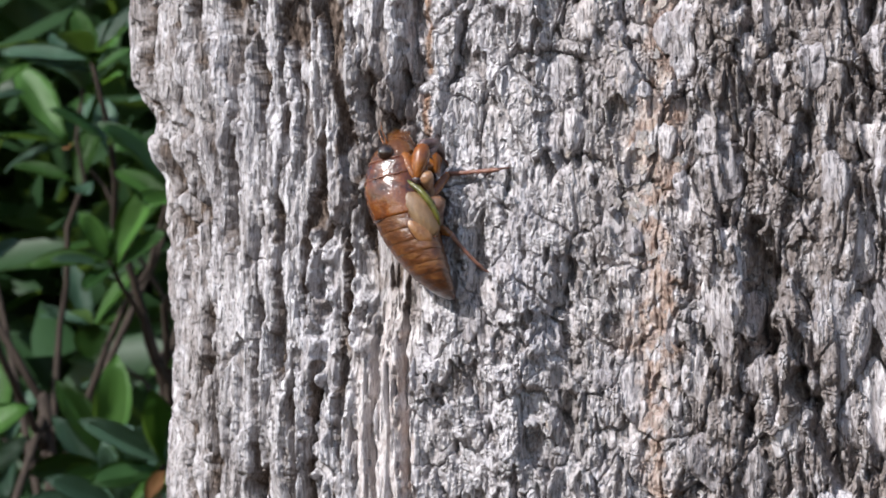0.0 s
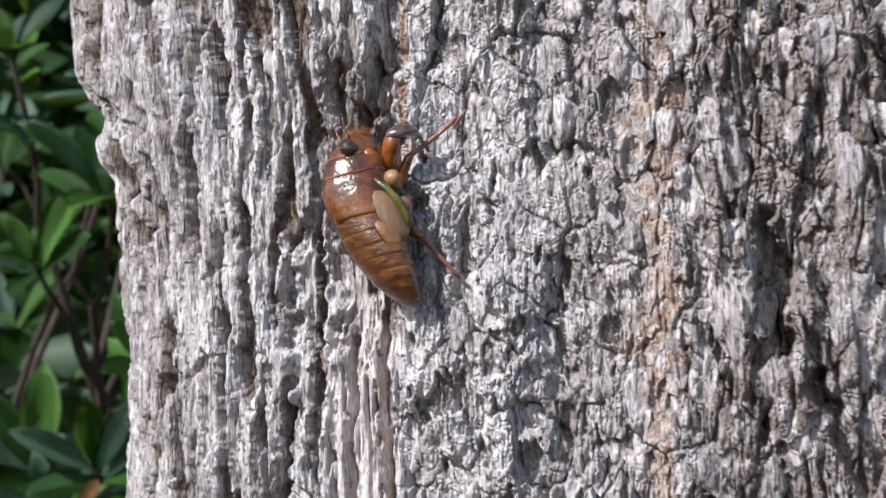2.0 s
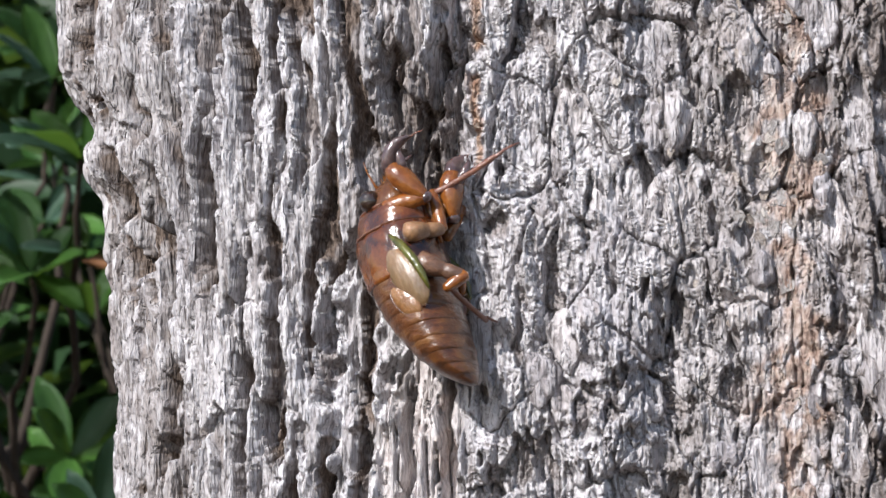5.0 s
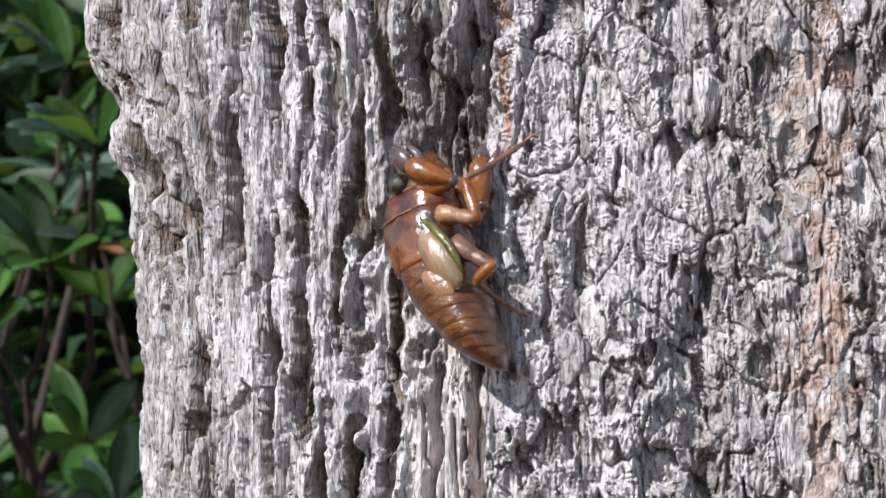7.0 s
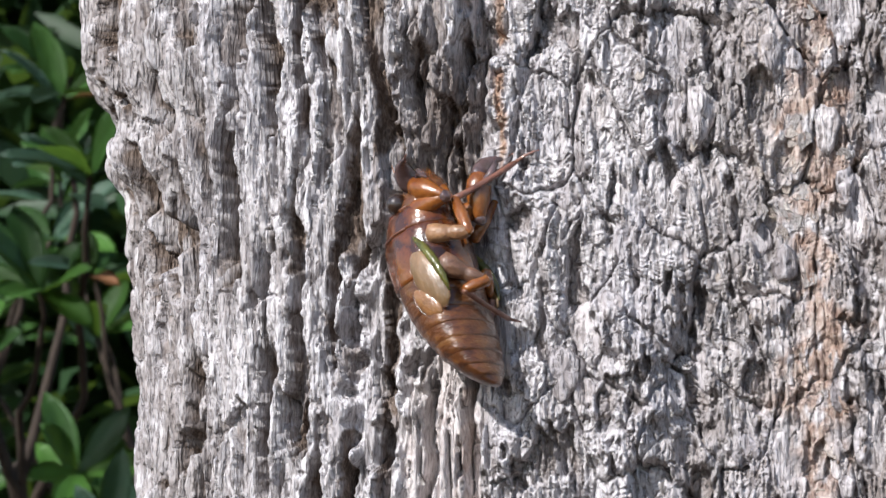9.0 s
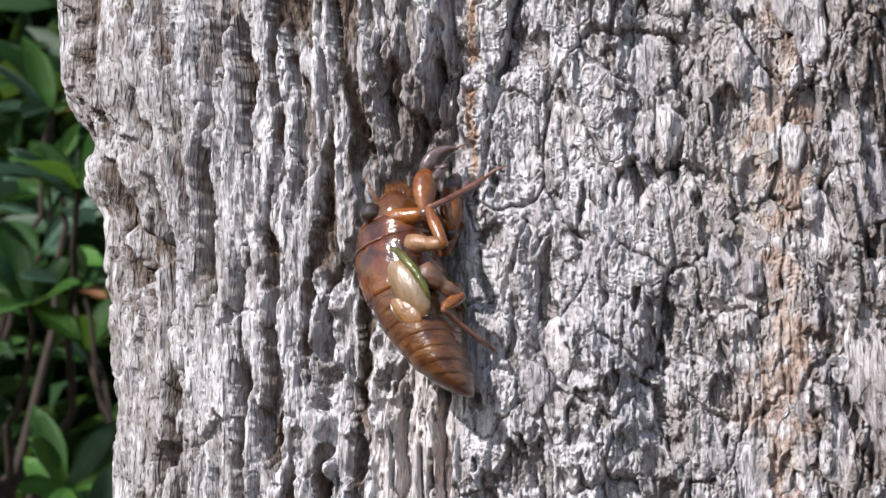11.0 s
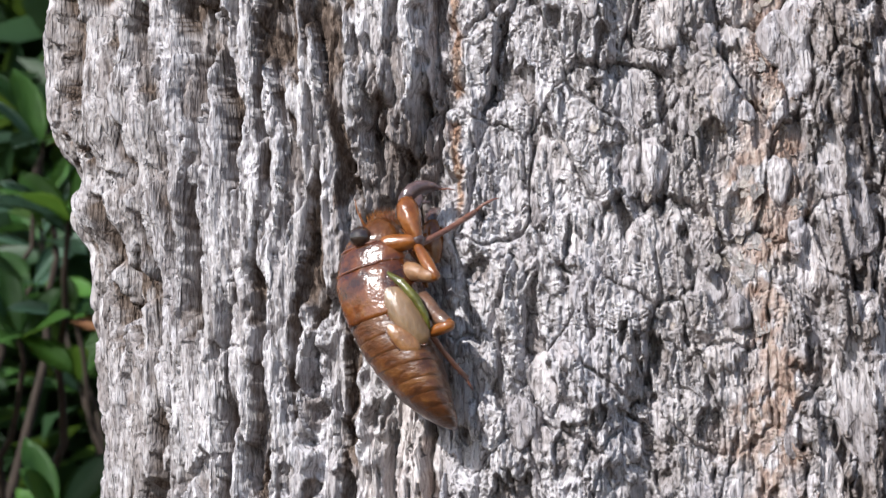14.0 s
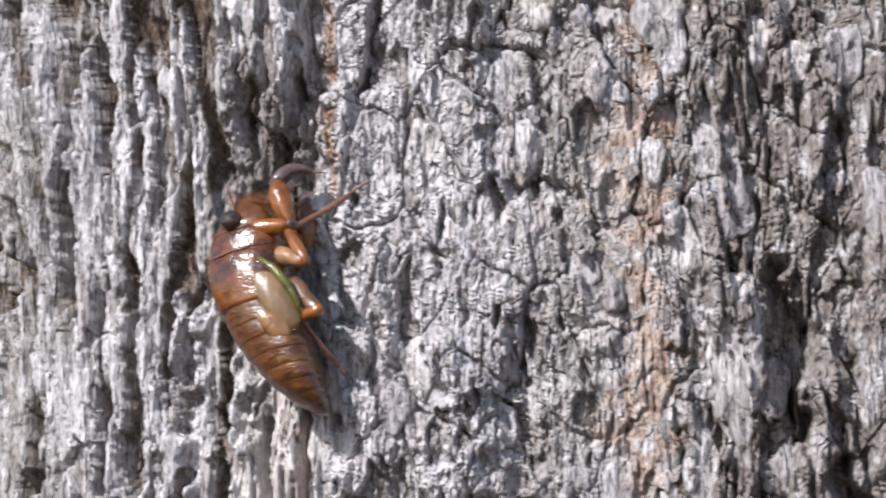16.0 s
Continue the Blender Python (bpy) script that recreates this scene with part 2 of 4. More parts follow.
def oval(s):
    """Place (m) and outward normal of the cross-section at arc s (mm, to the right of the front middle)."""
    s = np.mod(s, GIRTH)
    x, y = np.interp(s, arc, oval_x), np.interp(s, arc, oval_y)
    e = 1.0
    tx = np.interp(np.mod(s + e, GIRTH), arc, oval_x) - np.interp(np.mod(s - e, GIRTH), arc, oval_x)
    ty = np.interp(np.mod(s + e, GIRTH), arc, oval_y) - np.interp(np.mod(s - e, GIRTH), arc, oval_y)
    n = np.hypot(tx, ty)
    return x + TRUNK_X, y + TRUNK_Y, ty / n, -tx / n


def arc_at(x_mm):
    """Arc of the front point with that x (mm)."""
    front = np.concatenate([arc[15001:] - GIRTH, arc[:5000]])
    xs = np.concatenate([oval_x[15001:], oval_x[:5000]]) * 1000 + TRUNK_X * 1000
    return np.interp(x_mm, xs, front)


def furrow(S, Z, x0, z0, x1, z1, width, wobble=0.8):
    """1 along a wandering line from (x0, z0) to (x1, z1), in mm, 0 beyond its width; tapered at the ends."""
    s0, s1 = arc_at(x0), arc_at(x1)
    ds, dz = s1 - s0, z1 - z0
    t = np.clip(((S - s0) * ds + (Z - z0) * dz) / (ds * ds + dz * dz), 0, 1)
    off = wobble * width * fbm(Z / 6.0 + x0, S / 9.0 + z0, 3, int(abs(x0 * 7 + z0)))
    d = np.hypot(S + off - s0 - t * ds, Z - z0 - t * dz) / (width * (0.45 + 0.55 * np.sin(np.pi * (0.08 + 0.84 * t))))
    return 1 - step(0.25, 1.0, d)


def hollow(S, Z, x, z, rx, rz, edge=0.35):
    s = arc_at(x)
    d = np.hypot((S - s) / rx, (Z - z) / rz) + 0.28 * fbm(S / 3.5, Z / 6.0, 3, 31)
    return 1 - step(1 - edge, 1 + edge * 0.4, d)


def relief(S, Z):
    """Height of the bark (mm) over the oval at arc S and height Z (mm above 0.6 m), and where it shows its rusty inside."""
    west = 1 - step(-61, -55, S + 1.5 * fbm(S / 6, Z / 9, 2, 2))   # long fibrous ridges up to the deep furrow
    outer = 1 - step(-96, -72, S)           # ropy flank with the deepest slots
    # ragged edges everywhere
    rag = 1 - 0.45 * (1 - step(-112, -80, S))
    S1 = S + 0.26 * rag * fbm(S / 1.5, Z / 4.5, 3, 101, 0.6)
    Z1 = Z + 0.55 * rag * fbm(S / 1.5, Z / 4.5, 3, 102, 0.6)
    lx = S1 + 1.5 * fbm(S / 12, Z / 24, 2, 3)
    wz = Z1 + 3.0 * fbm(S / 10, Z / 18, 2, 6)
    h = 2.0 * fbm(S / 26, Z / 75, 3, 8)
    # ropy side: a net of ridges round deep lens-shaped slots
    net = fbm(lx / 3.0, wz / 24.0, 3, 11, 0.42)
    flank = 1 - step(-110, -90, S)
    net = net * (1 - flank) + flank * (0.03 + fbm(lx / 5.4, wz / 26.0, 4, 18, 0.5))
    pit = step(0.10 - 0.06 * outer, 0.26 - 0.06 * outer, net)
    net_b = fbm(lx / 2.1 + 40, wz / 13.0, 2, 12)
    pit_b = step(0.22, 0.34, net_b)
    h = h + west * (1.6 - (2.8 + 2.6 * outer - 1.5 * flank) * pit - 1.6 * pit_b + 1.0 * step(0.0, -0.5, net))
    g1, g2, gown = cells(lx / 2.4 + 7, wz / 12.0, 13)
    h = h + west * ((gown - 0.5) * 0.8 - 0.5 * (1 - step(0.0, 0.10, g2 - g1)))
    # plated side: broad broken lumps, split into smaller ones, with narrow crevices between
    p1, p2, pown = cells(lx / 8.0, wz / 13.0, 14)
    joint = 1 - step(0.0, 0.07, p2 - p1)
    bx, bz = S1 + 1.7 * fbm(S / 4.6, Z / 6.6, 2, 21), Z1 + 2.2 * fbm(S / 4.6, Z / 7.0, 2, 22)
    q1, q2, qown = cells(bx / 3.3, bz / 5.2, 15)
    h = h + (1 - west) * ((pown - 0.5) * 2.2 - 1.3 * joint + (qown - 0.5) * 0.8 - 0.5 * (1 - step(0.0, 0.08, q2 - q1)))
    lumps = np.abs(fbm(S1 / 3.2, Z1 / 8.0, 3, 23, 0.5))
    h = h + (1 - west) * 1.0 * (np.minimum(lumps, 0.6) - 0.2)
    # torn edges of curled layers, like contour lines
    swirl = 3.0 * fbm(bx / 5.0, bz / 11.0, 2, 43)
    layer = swirl * 3.4 - np.floor(swirl * 3.4)
    h = h + (1 - west) * 0.34 * (step(0.0, 0.8, layer) - step(0.86, 1.0, layer))
    net_c = fbm(lx / 3.4, wz / 9.0, 3, 17)
    pit_c = step(0.24, 0.34, net_c)
    h = h - (1 - west) * 1.8 * pit_c - 2.4 * step(-16, -6, S) * step(0.06, 0.2, net)
    # fibres and hair cracks
    fib = np.abs(fbm((S1 + 0.5 * vnoise(S / 2, Z / 7, 51)) / 1.25, Z1 / 12.0, 2, 52))
    thin = np.abs(fbm((S + 0.3 * vnoise(S / 1.2, Z / 3, 54)) / 0.62, Z / 6.0, 2, 55))
    strands = west + (1 - west) * step(-0.2, 0.2, fbm(S / 6, Z / 14, 2, 53))
    h = h + (0.15 + 0.85 * strands) * (1 - 0.3 * west) * (1.7 * np.minimum(fib, 0.4) + 1.0 * np.minimum(thin, 0.35))
    h = h - 1.2 * strands * (1 - step(0.0, 0.035, fib)) * step(0.0, 0.25, fbm(S / 3, Z / 12, 2, 57))
    h = h + 0.14 * fbm(S1 / 0.75, Z1 / 1.6, 2, 58) * (1 - 0.6 * west) * rag
    # the trunk's own marks
    deep = np.maximum.reduce([
        furrow(S, Z, -2.5, 54, -4, 12, 3.2), furrow(S, Z, -12, 25, -7, 8, 5.0, 0.4),
        furrow(S, Z, -15, 10, -19, -26, 3.6), furrow(S, Z, -19, -20, -20, -54, 3.0)])
    h = h - 3.4 * deep
    h = h - 2.4 * hollow(S, Z, -8.5, 20, 6.8, 11.5)
    # bleached splintered strip below the hollow, split by long cracks
    strip = hollow(S, Z, -8, -30, 6.5, 24, 0.3)
    h = h + strip * (0.8 - h * 0.9)
    splinter = fbm((S + 0.5 * vnoise(S / 2, Z / 9, 66)) / 1.25, Z / 24.0, 3, 67)
    h = h + strip * (1.4 * np.clip(splinter, -0.5, 0.5) - 3.8 * (1 - step(0.02, 0.10, np.abs(splinter + 0.06))))
    h = h - 3.5 * np.maximum(furrow(S, Z, -9.8, -14, -10.2, -50, 1.1), furrow(S, Z, -5.0, -10, -4.4, -46, 1.3))
    h = h + 2.4 * np.exp(-(((S - arc_at(15)) / 8.5) ** 2)) * (1 - 0.3 * step(10, 40, Z))
    h = h + 1.8 * furrow(S, Z, 14, -5, 15, -36, 4.5)
    h = h - 2.0 * np.maximum(furrow(S, Z, 22, -2, 24, -52, 2.6), furrow(S, Z, 20, 46, 22, 15, 2.2))
    h = h + 1.6 * furrow(S, Z, 3.5, 12, 4.5, -30, 5.0, 0.4)
    streak = furrow(S, Z, 37.5, 54, 36, -54, 6.5, 0.3)
    h = h - streak * (0.9 + 0.55 * h * step(-6, 6, h))
    h = h + 1.6 * furrow(S, Z, 47, 46, 49, -52, 5.5, 0.4)
    h = h - 5.0 * np.maximum(furrow(S, Z, 54, 4, 56.5, -17, 3.0), furrow(S, Z, 61, -20, 68, -38, 2.4))
    h = h + 1.8 * furrow(S, Z, 61, 30, 59.5, -25, 4.0, 0.4)
    slab = furrow(S, Z, 66, 44, 66, -20, 5.5, 0.3)
    h = h + slab * (1.4 - 0.5 * h) - 2.6 * furrow(S, Z, 72.5, 52, 74, -52, 2.0)
    knob = np.exp(-(((S + 122) / 26) ** 2)) * (0.58 * step(22.0, 33.0, Z) + 0.26 * np.exp(-(((Z - 19.5) / 3.4) ** 2)) + 0.25 * step(14.0, 18.0, Z))
    h = h + 7.5 * knob
    bed = hollow(S, Z, -5.5, -1, 9.5, 19, 0.5)
    h = h - bed * np.maximum(h - 0.2, 0) * 0.9 - 2.4 * hollow(S, Z, -7.5, -1, 6.0, 17, 0.5)
    patch = fbm(S / 2.2, Z / 4.0, 3, 71)
    rust = 0.75 * furrow(S, Z, 38.5, 54, 38, -54, 5.0, 0.9) * step(-0.6, -0.1, patch)
    rust = np.maximum(rust, 0.95 * furrow(S, Z, -1.2, 54, -0.4, 14, 1.5, 0.6) * step(-0.3, 0.1, fbm(S / 2, Z / 5, 2, 72)))
    rust = np.maximum(rust, 0.7 * furrow(S, Z, -5.5, -14, -4, -50, 1.8, 0.6) * step(-0.25, 0.1, fbm(S / 1.6, Z / 6, 2, 73)))
    pale = 0.30 * furrow(S, Z, 36, 56, 35, -56, 7.5, 0.6) * step(-0.3, 0.2, fbm(S / 4, Z / 6, 3, 74))
    pale = np.maximum(pale, 0.5 * strip)
    # unweathered brown inner bark, laid bare in patches; also shade painted into the slots
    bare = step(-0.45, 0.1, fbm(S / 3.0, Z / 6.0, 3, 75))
    core_shade = west * step(0.07 - 0.05 * flank, 0.16 - 0.05 * flank, net + 0.05 * vnoise(S / 0.8, Z / 4.0, 76)) * (0.45 + 0.55 * bare) * (1 - strip)
    core_shade = np.maximum(core_shade, 0.6 * west * step(0.22, 0.40, net_b) * bare * (1 - strip))
    core_shade = np.maximum(core_shade, 0.72 * hollow(S, Z, -8.5, 19, 6.6, 12))
    core_shade = np.maximum(core_shade, 0.7 * np.maximum(furrow(S, Z, 54, 4, 56.5, -17, 2.4), furrow(S, Z, 61, -20, 68, -38, 1.8)) * bare)
    core_shade = np.maximum(core_shade, 0.5 * (1 - west) * step(0.26, 0.38, net_c) * bare)
    # dark brown also mixed in, patchily, towards both sides of the trunk's front
    core_shade = np.maximum(core_shade, 0.40 * (1 - step(-108, -88, S)) * step(-0.6, 0.2, patch))
    core_shade = np.maximum(core_shade, 0.34 * step(-44, -28, S) * step(-0.7, 0.2, patch))
    core_shade = np.maximum(core_shade, 0.72 * step(-22, -6, S) * step(-0.8, 0.1, patch))
    curl = 0.6 * (1 - west) * (1 - 0.55 * strands) * (1 - 0.7 * streak)
    return h, np.clip(rust, 0, 1), np.clip(pale, 0, 1), np.clip(core_shade, 0, 1), np.clip(curl, 0, 1)


def make_trunk():
    tree = tagged(new("tree"), "thick grey tree trunk with rough furrowed bark", "tree")
    fine_s = np.concatenate([np.arange(-162, -122, 0.28), np.arange(-122, 48, 0.15)])
    coarse_s = np.linspace(48, GIRTH - 162, 70)[1:-1]
    fine_z = np.arange(-50, 54, 0.15)
    z_all = np.concatenate([np.linspace(-600, -50, 60)[:-1], fine_z, np.linspace(54, 1800, 90)[1:]])
    s_all = np.concatenate([fine_s, coarse_s])
    S, Z = np.meshgrid(s_all, z_all)
    h, rust, pale, core_shade, curl = relief(np.where(S > 200, S - GIRTH, S), Z)
    x, y, nx, ny = oval(s_all)
    flare = 1 + 0.55 * np.exp(-(Z + 600) / 90.0) - 0.12 * np.clip(Z, 0, 1800) / 1800
    X = TRUNK_X + (x[None] - TRUNK_X) * flare + nx[None] * h / 1000
    Y = TRUNK_Y + (y[None] - TRUNK_Y) * flare + ny[None] * h / 1000
    rows, cols = S.shape
    co = np.stack([X, Y, Z / 1000 + 0.6], -1).reshape(-1, 3)
    a = (np.arange(rows - 1)[:, None] * cols + np.arange(cols)[None]).ravel()
    nxt = (np.arange(rows - 1)[:, None] * cols + (np.arange(cols)[None] + 1) % cols).ravel()
    quads = np.stack([a, nxt, nxt + cols, a + cols], -1)
    me = bpy.data.meshes.new("bark")
    me.vertices.add(len(co))
    me.vertices.foreach_set("co", co.ravel())
    me.loops.add(quads.size)
    me.loops.foreach_set("vertex_index", quads.ravel().astype(np.int32))
    me.polygons.add(len(quads))
    me.polygons.foreach_set("loop_start", np.arange(0, quads.size, 4, dtype=np.int32))
    me.polygons.foreach_set("use_smooth", np.ones(len(quads), dtype=bool))
    for name, values in (("inner", rust), ("pale", pale), ("core_shade", core_shade), ("curl", curl)):
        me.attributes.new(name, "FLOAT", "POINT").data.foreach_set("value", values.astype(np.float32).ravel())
    me.update(calc_edges=True)
    me.materials.append(BARK)
    bark = new("bark", me)
    bark.parent = tree
    return tree


def flake_mesh(seed):
    """A loose curled scale of bark, about 1 unit across, thick enough to cast an edge."""
    rng = random.Random(seed)
    bm = bmesh.new()
    n = 7
    rim = [0.5 * (0.6 + 0.7 * rng.random()) for _ in range(n)]
    curl, tilt = rng.uniform(0.15, 0.5), rng.uniform(-0.3, 0.3)
    top, low = [], []
    for k in range(n):
        a = 2 * math.pi * k / n
        x, z = rim[k] * math.cos(a), rim[k] * math.sin(a) * 1.35
        lift = curl * x * x + tilt * x * z
        top.append(bm.verts.new((x, -0.10 - lift, z)))
        low.append(bm.verts.new((x * 1.06, 0.16, z * 1.06)))
    crown, mid = bm.verts.new((0.04, -0.16, 0.02)), []
    for k in range(n):
        mid.append(bm.verts.new(top[k].co * 0.55 + Vector((0, -0.055 + 0.06 * rng.random(), 0))))
    for k in range(n):
        l = (k + 1) % n
        bm.faces.new((top[k], top[l], low[l], low[k]))
        bm.faces.new((mid[k], mid[l], top[l], top[k]))
        bm.faces.new((crown, mid[l], mid[k]))
    bmesh.ops.recalc_face_normals(bm, faces=bm.faces[:])
    me = bpy.data.meshes.new("bark_flake")
    bm.to_mesh(me)
    bm.free()
    me.materials.append(FLAKE)
    return me


def scatter_flakes(tree):
    """Loose pale chips and crumbs in and beside the rusty streak."""
    rng = np.random.default_rng(12)
    xs = np.concatenate([rng.normal(34, 1.8, 22), rng.normal(38.5, 1.8, 34), rng.normal(27, 4.5, 70), rng.normal(47, 5, 30)])
    zs = np.concatenate([rng.normal(12, 5, 22), rng.uniform(-45, 45, 34), rng.uniform(-40, 42, 70), rng.uniform(-40, 42, 30)])
    size = np.concatenate([rng.uniform(1.1, 2.0, 22), rng.uniform(0.8, 1.7, 34), rng.uniform(0.6, 1.3, 100)])
    s = arc_at(xs)
    h = relief(s[None], zs[None])[0][0]
    x, y, nx, ny = oval(s)
    meshes = [flake_mesh(k) for k in range(10)]
    for k in range(len(xs)):
        ob = new("bark_flake", meshes[k % 10])
        ob.parent = tree
        at = Vector((x[k] + nx[k] * (h[k] - 0.15) / 1000, y[k] + ny[k] * (h[k] - 0.15) / 1000, 0.6 + zs[k] / 1000))
        turn = Matrix.Rotation(math.atan2(nx[k], -ny[k]), 4, "Z") @ pose(0, 0, 0, rng.normal(0, 14), rng.uniform(-40, 40), rng.normal(0, 16))
        ob.matrix_basis = Matrix.Translation(at) @ turn @ Matrix.Diagonal((size[k] / 1000, size[k] / 1000 * 0.8, size[k] / 1000, 1))


def lay_plates(tree):
    """Raised scales of dead bark over the plated side, each with its own ragged outline and steep edge."""
    rng = np.random.default_rng(21)
    count, spokes = 110, 26
    xs = np.concatenate([rng.uniform(5, 30, 30), rng.uniform(41, 86, 60), rng.uniform(29, 44, 20)])
    zs = rng.uniform(-50, 52, count)
    wide = np.concatenate([rng.uniform(1.6, 3.0, 30), rng.uniform(1.8, 4.2, 60), rng.uniform(1.0, 2.2, 20)])
    tall = wide * rng.uniform(1.1, 2.3, count)
    lift = rng.uniform(0.35, 1.0, count)
    rad = np.array([0.0, 0.35, 0.62, 0.82, 0.93, 0.985, 1.03])
    a = np.arange(spokes) * 2 * np.pi / spokes
    rim = 0.72 + 0.28 * rng.random((count, spokes))
    rim = (rim + np.roll(rim, 1, 1)) / 2 + 0.10 * np.cos(3 * a[None] + rng.uniform(0, 6, (count, 1)))
    s0 = arc_at(xs)
    S = s0[:, None, None] + wide[:, None, None] * rim[:, None] * rad[None, :, None] * np.cos(a)[None, None]
    Z = zs[:, None, None] + tall[:, None, None] * rim[:, None] * rad[None, :, None] * np.sin(a)[None, None]
    shape = S.shape
    S2, Z2 = S.reshape(count, -1), Z.reshape(count, -1)
    h = relief(S2, Z2)[0]
    calm = np.median(h, axis=1, keepdims=True)
    r = np.broadcast_to(rad[None, :, None], shape).reshape(count, -1)
    curl = 0.35 * np.sin(3.0 * (S2 - s0[:, None]) / wide[:, None] + zs[:, None])
    up = np.where(r > 1.0, h - 0.8, 0.45 * h + 0.55 * calm + lift[:, None] * (1 - r**10) + curl * r)
    up = np.where((r < 1.0) & (r > 0.97), np.maximum(up, h - 0.3), up)
    x, y, nx, ny = oval(S2.ravel())
    x, y, nx, ny = (v.reshape(count, -1) for v in (x, y, nx, ny))
    faces = []
    for i in range(len(rad) - 1):
        for k in range(spokes):
            l = (k + 1) % spokes
            q = (i * spokes + k, i * spokes + l, (i + 1) * spokes + l, (i + 1) * spokes + k)
            faces.append(q if i else (0, q[2], q[3]))
    for k in range(count):
        v = np.stack([x[k] + nx[k] * up[k] / 1000, y[k] + ny[k] * up[k] / 1000, 0.6 + Z2[k] / 1000], -1)
        link_mesh("bark_plate", v, faces, PLATE, tree)


tree = make_trunk()
scatter_flakes(tree)
lay_plates(tree)

# ---- ground ----
def make_ground():
    n, reach = 81, 60.0
    k = np.linspace(-1, 1, n)
    g = np.sign(k) * np.abs(k) ** 3 * reach
    X, Y = np.meshgrid(g, g)
    Zg = 0.03 * fbm(X / 0.7, Y / 0.7, 3, 90) - 0.01
    v = np.stack([X, Y, Zg], -1).reshape(-1, 3)
    f = [(r * n + c, r * n + c + 1, (r + 1) * n + c + 1, (r + 1) * n + c) for r in range(n - 1) for c in range(n - 1)]
    return tagged(link_mesh("ground", v, f, EARTH), "brown earth with dry leaf litter", "ground", kind="structure")


make_ground()

# ---- shrub behind the trunk ----
def leaf_mesh(name, length, width, curl, mat):
    """An obovate leaf, folded a little along its midrib, with a short stalk; along +x from its base, up +z."""
    bm = bmesh.new()
    rows, half = 9, 3
    grid = []
    for i in range(rows):
        t = i / (rows - 1)
        w = width * (0.06 + 0.94 * (math.sin(math.pi * min(1, t ** 1.35)) ** 0.8 if t < 1 else 0)) * 0.5
        if t < 0.1:
            w = width * 0.05
        line = []
        for j in range(-half, half + 1):
            u = j / half
            line.append(bm.verts.new((length * t, w * u, abs(u) * w * 0.35 - curl * length * t * t + 0.012 * length * math.sin(9 * t + 2 * u))))
        grid.append(line)
    for i in range(rows - 1):
        for j in range(2 * half):
            bm.faces.new((grid[i][j], grid[i + 1][j], grid[i + 1][j + 1], grid[i][j + 1]))
    bmesh.ops.solidify(bm, geom=bm.faces[:], thickness=length * 0.012)
    me = bpy.data.meshes.new(name)
    bm.to_mesh(me)
    bm.free()
    me.materials.append(mat)
    me.polygons.foreach_set("use_smooth", [True] * len(me.polygons))
    return me


def limb(points, radii, sides=10, flat=1.0):
    """A tapered tube along points with rounded ends."""
    bm = bmesh.new()
    pts = [Vector(p) for p in points]
    rings = []
    ref = Vector((0.31, 0.95, 0.05))
    for i, (p, r) in enumerate(zip(pts, radii)):
        d = (pts[min(i + 1, len(pts) - 1)] - pts[max(i - 1, 0)]).normalized()
        u = (ref - ref.dot(d) * d).normalized()
        v = d.cross(u)
        rings.append([bm.verts.new(p + r * (math.cos(k * 2 * math.pi / sides) * u + flat * math.sin(k * 2 * math.pi / sides) * v)) for k in range(sides)])
    for a, b in zip(rings, rings[1:]):
        for k in range(sides):
            bm.faces.new((a[k], a[(k + 1) % sides], b[(k + 1) % sides], b[k]))
    for ring, p, way in ((rings[0], pts[0], pts[0] - pts[1]), (rings[-1], pts[-1], pts[-1] - pts[-2])):
        tip = bm.verts.new(p + way.normalized() * min(radii[0] if ring is rings[0] else radii[-1], way.length) * 0.6)
        for k in range(sides):
            bm.faces.new((ring[k], ring[(k + 1) % sides], tip))
    return bm


LEAVES = [leaf_mesh("leaf", l, w, c, m) for l, w, c, m in (
    (0.030, 0.0115, 0.10, LEAF), (0.036, 0.0125, 0.16, LEAF), (0.026, 0.011, 0.05, LEAF), (0.033, 0.010, 0.12, LEAF_PALE), (0.028, 0.010, 0.2, LEAF_PALE))]
DRY = [leaf_mesh("dry_leaf", 0.014, 0.006, 0.35, LEAF_DRY), leaf_mesh("dry_leaf", 0.011, 0.004, 0.5, LEAF_DRY)]


def rosette(shrub, rng, tip, way, count, size=1.0):
    """Leaves spreading round a shoot's end."""
    way = Vector(way).normalized()
    side = way.orthogonal().normalized()
    start = rng.random() * 6.28
    for k in range(count):
        turn = start + k * 2.4 + rng.uniform(-0.3, 0.3)
        lift = rng.uniform(0.15, 1.1)
        out = Matrix.Rotation(turn, 3, way) @ side
        along = (out * math.cos(lift) + way * math.sin(lift)).normalized()
        up = (way - way.dot(along) * along).normalized()
        m = Matrix((along, up.cross(along), up)).transposed().to_4x4()
        dry = rng.random() < 0.03
        ob = new("dry_leaf" if dry else "leaf", rng.choice(DRY if dry else LEAVES))
        ob.parent = shrub
        k_size = size * rng.uniform(0.75, 1.2)
        ob.matrix_basis = Matrix.Translation(Vector(tip) - way * 0.004 * (k % 3)) @ m @ Matrix.Scale(k_size, 4)


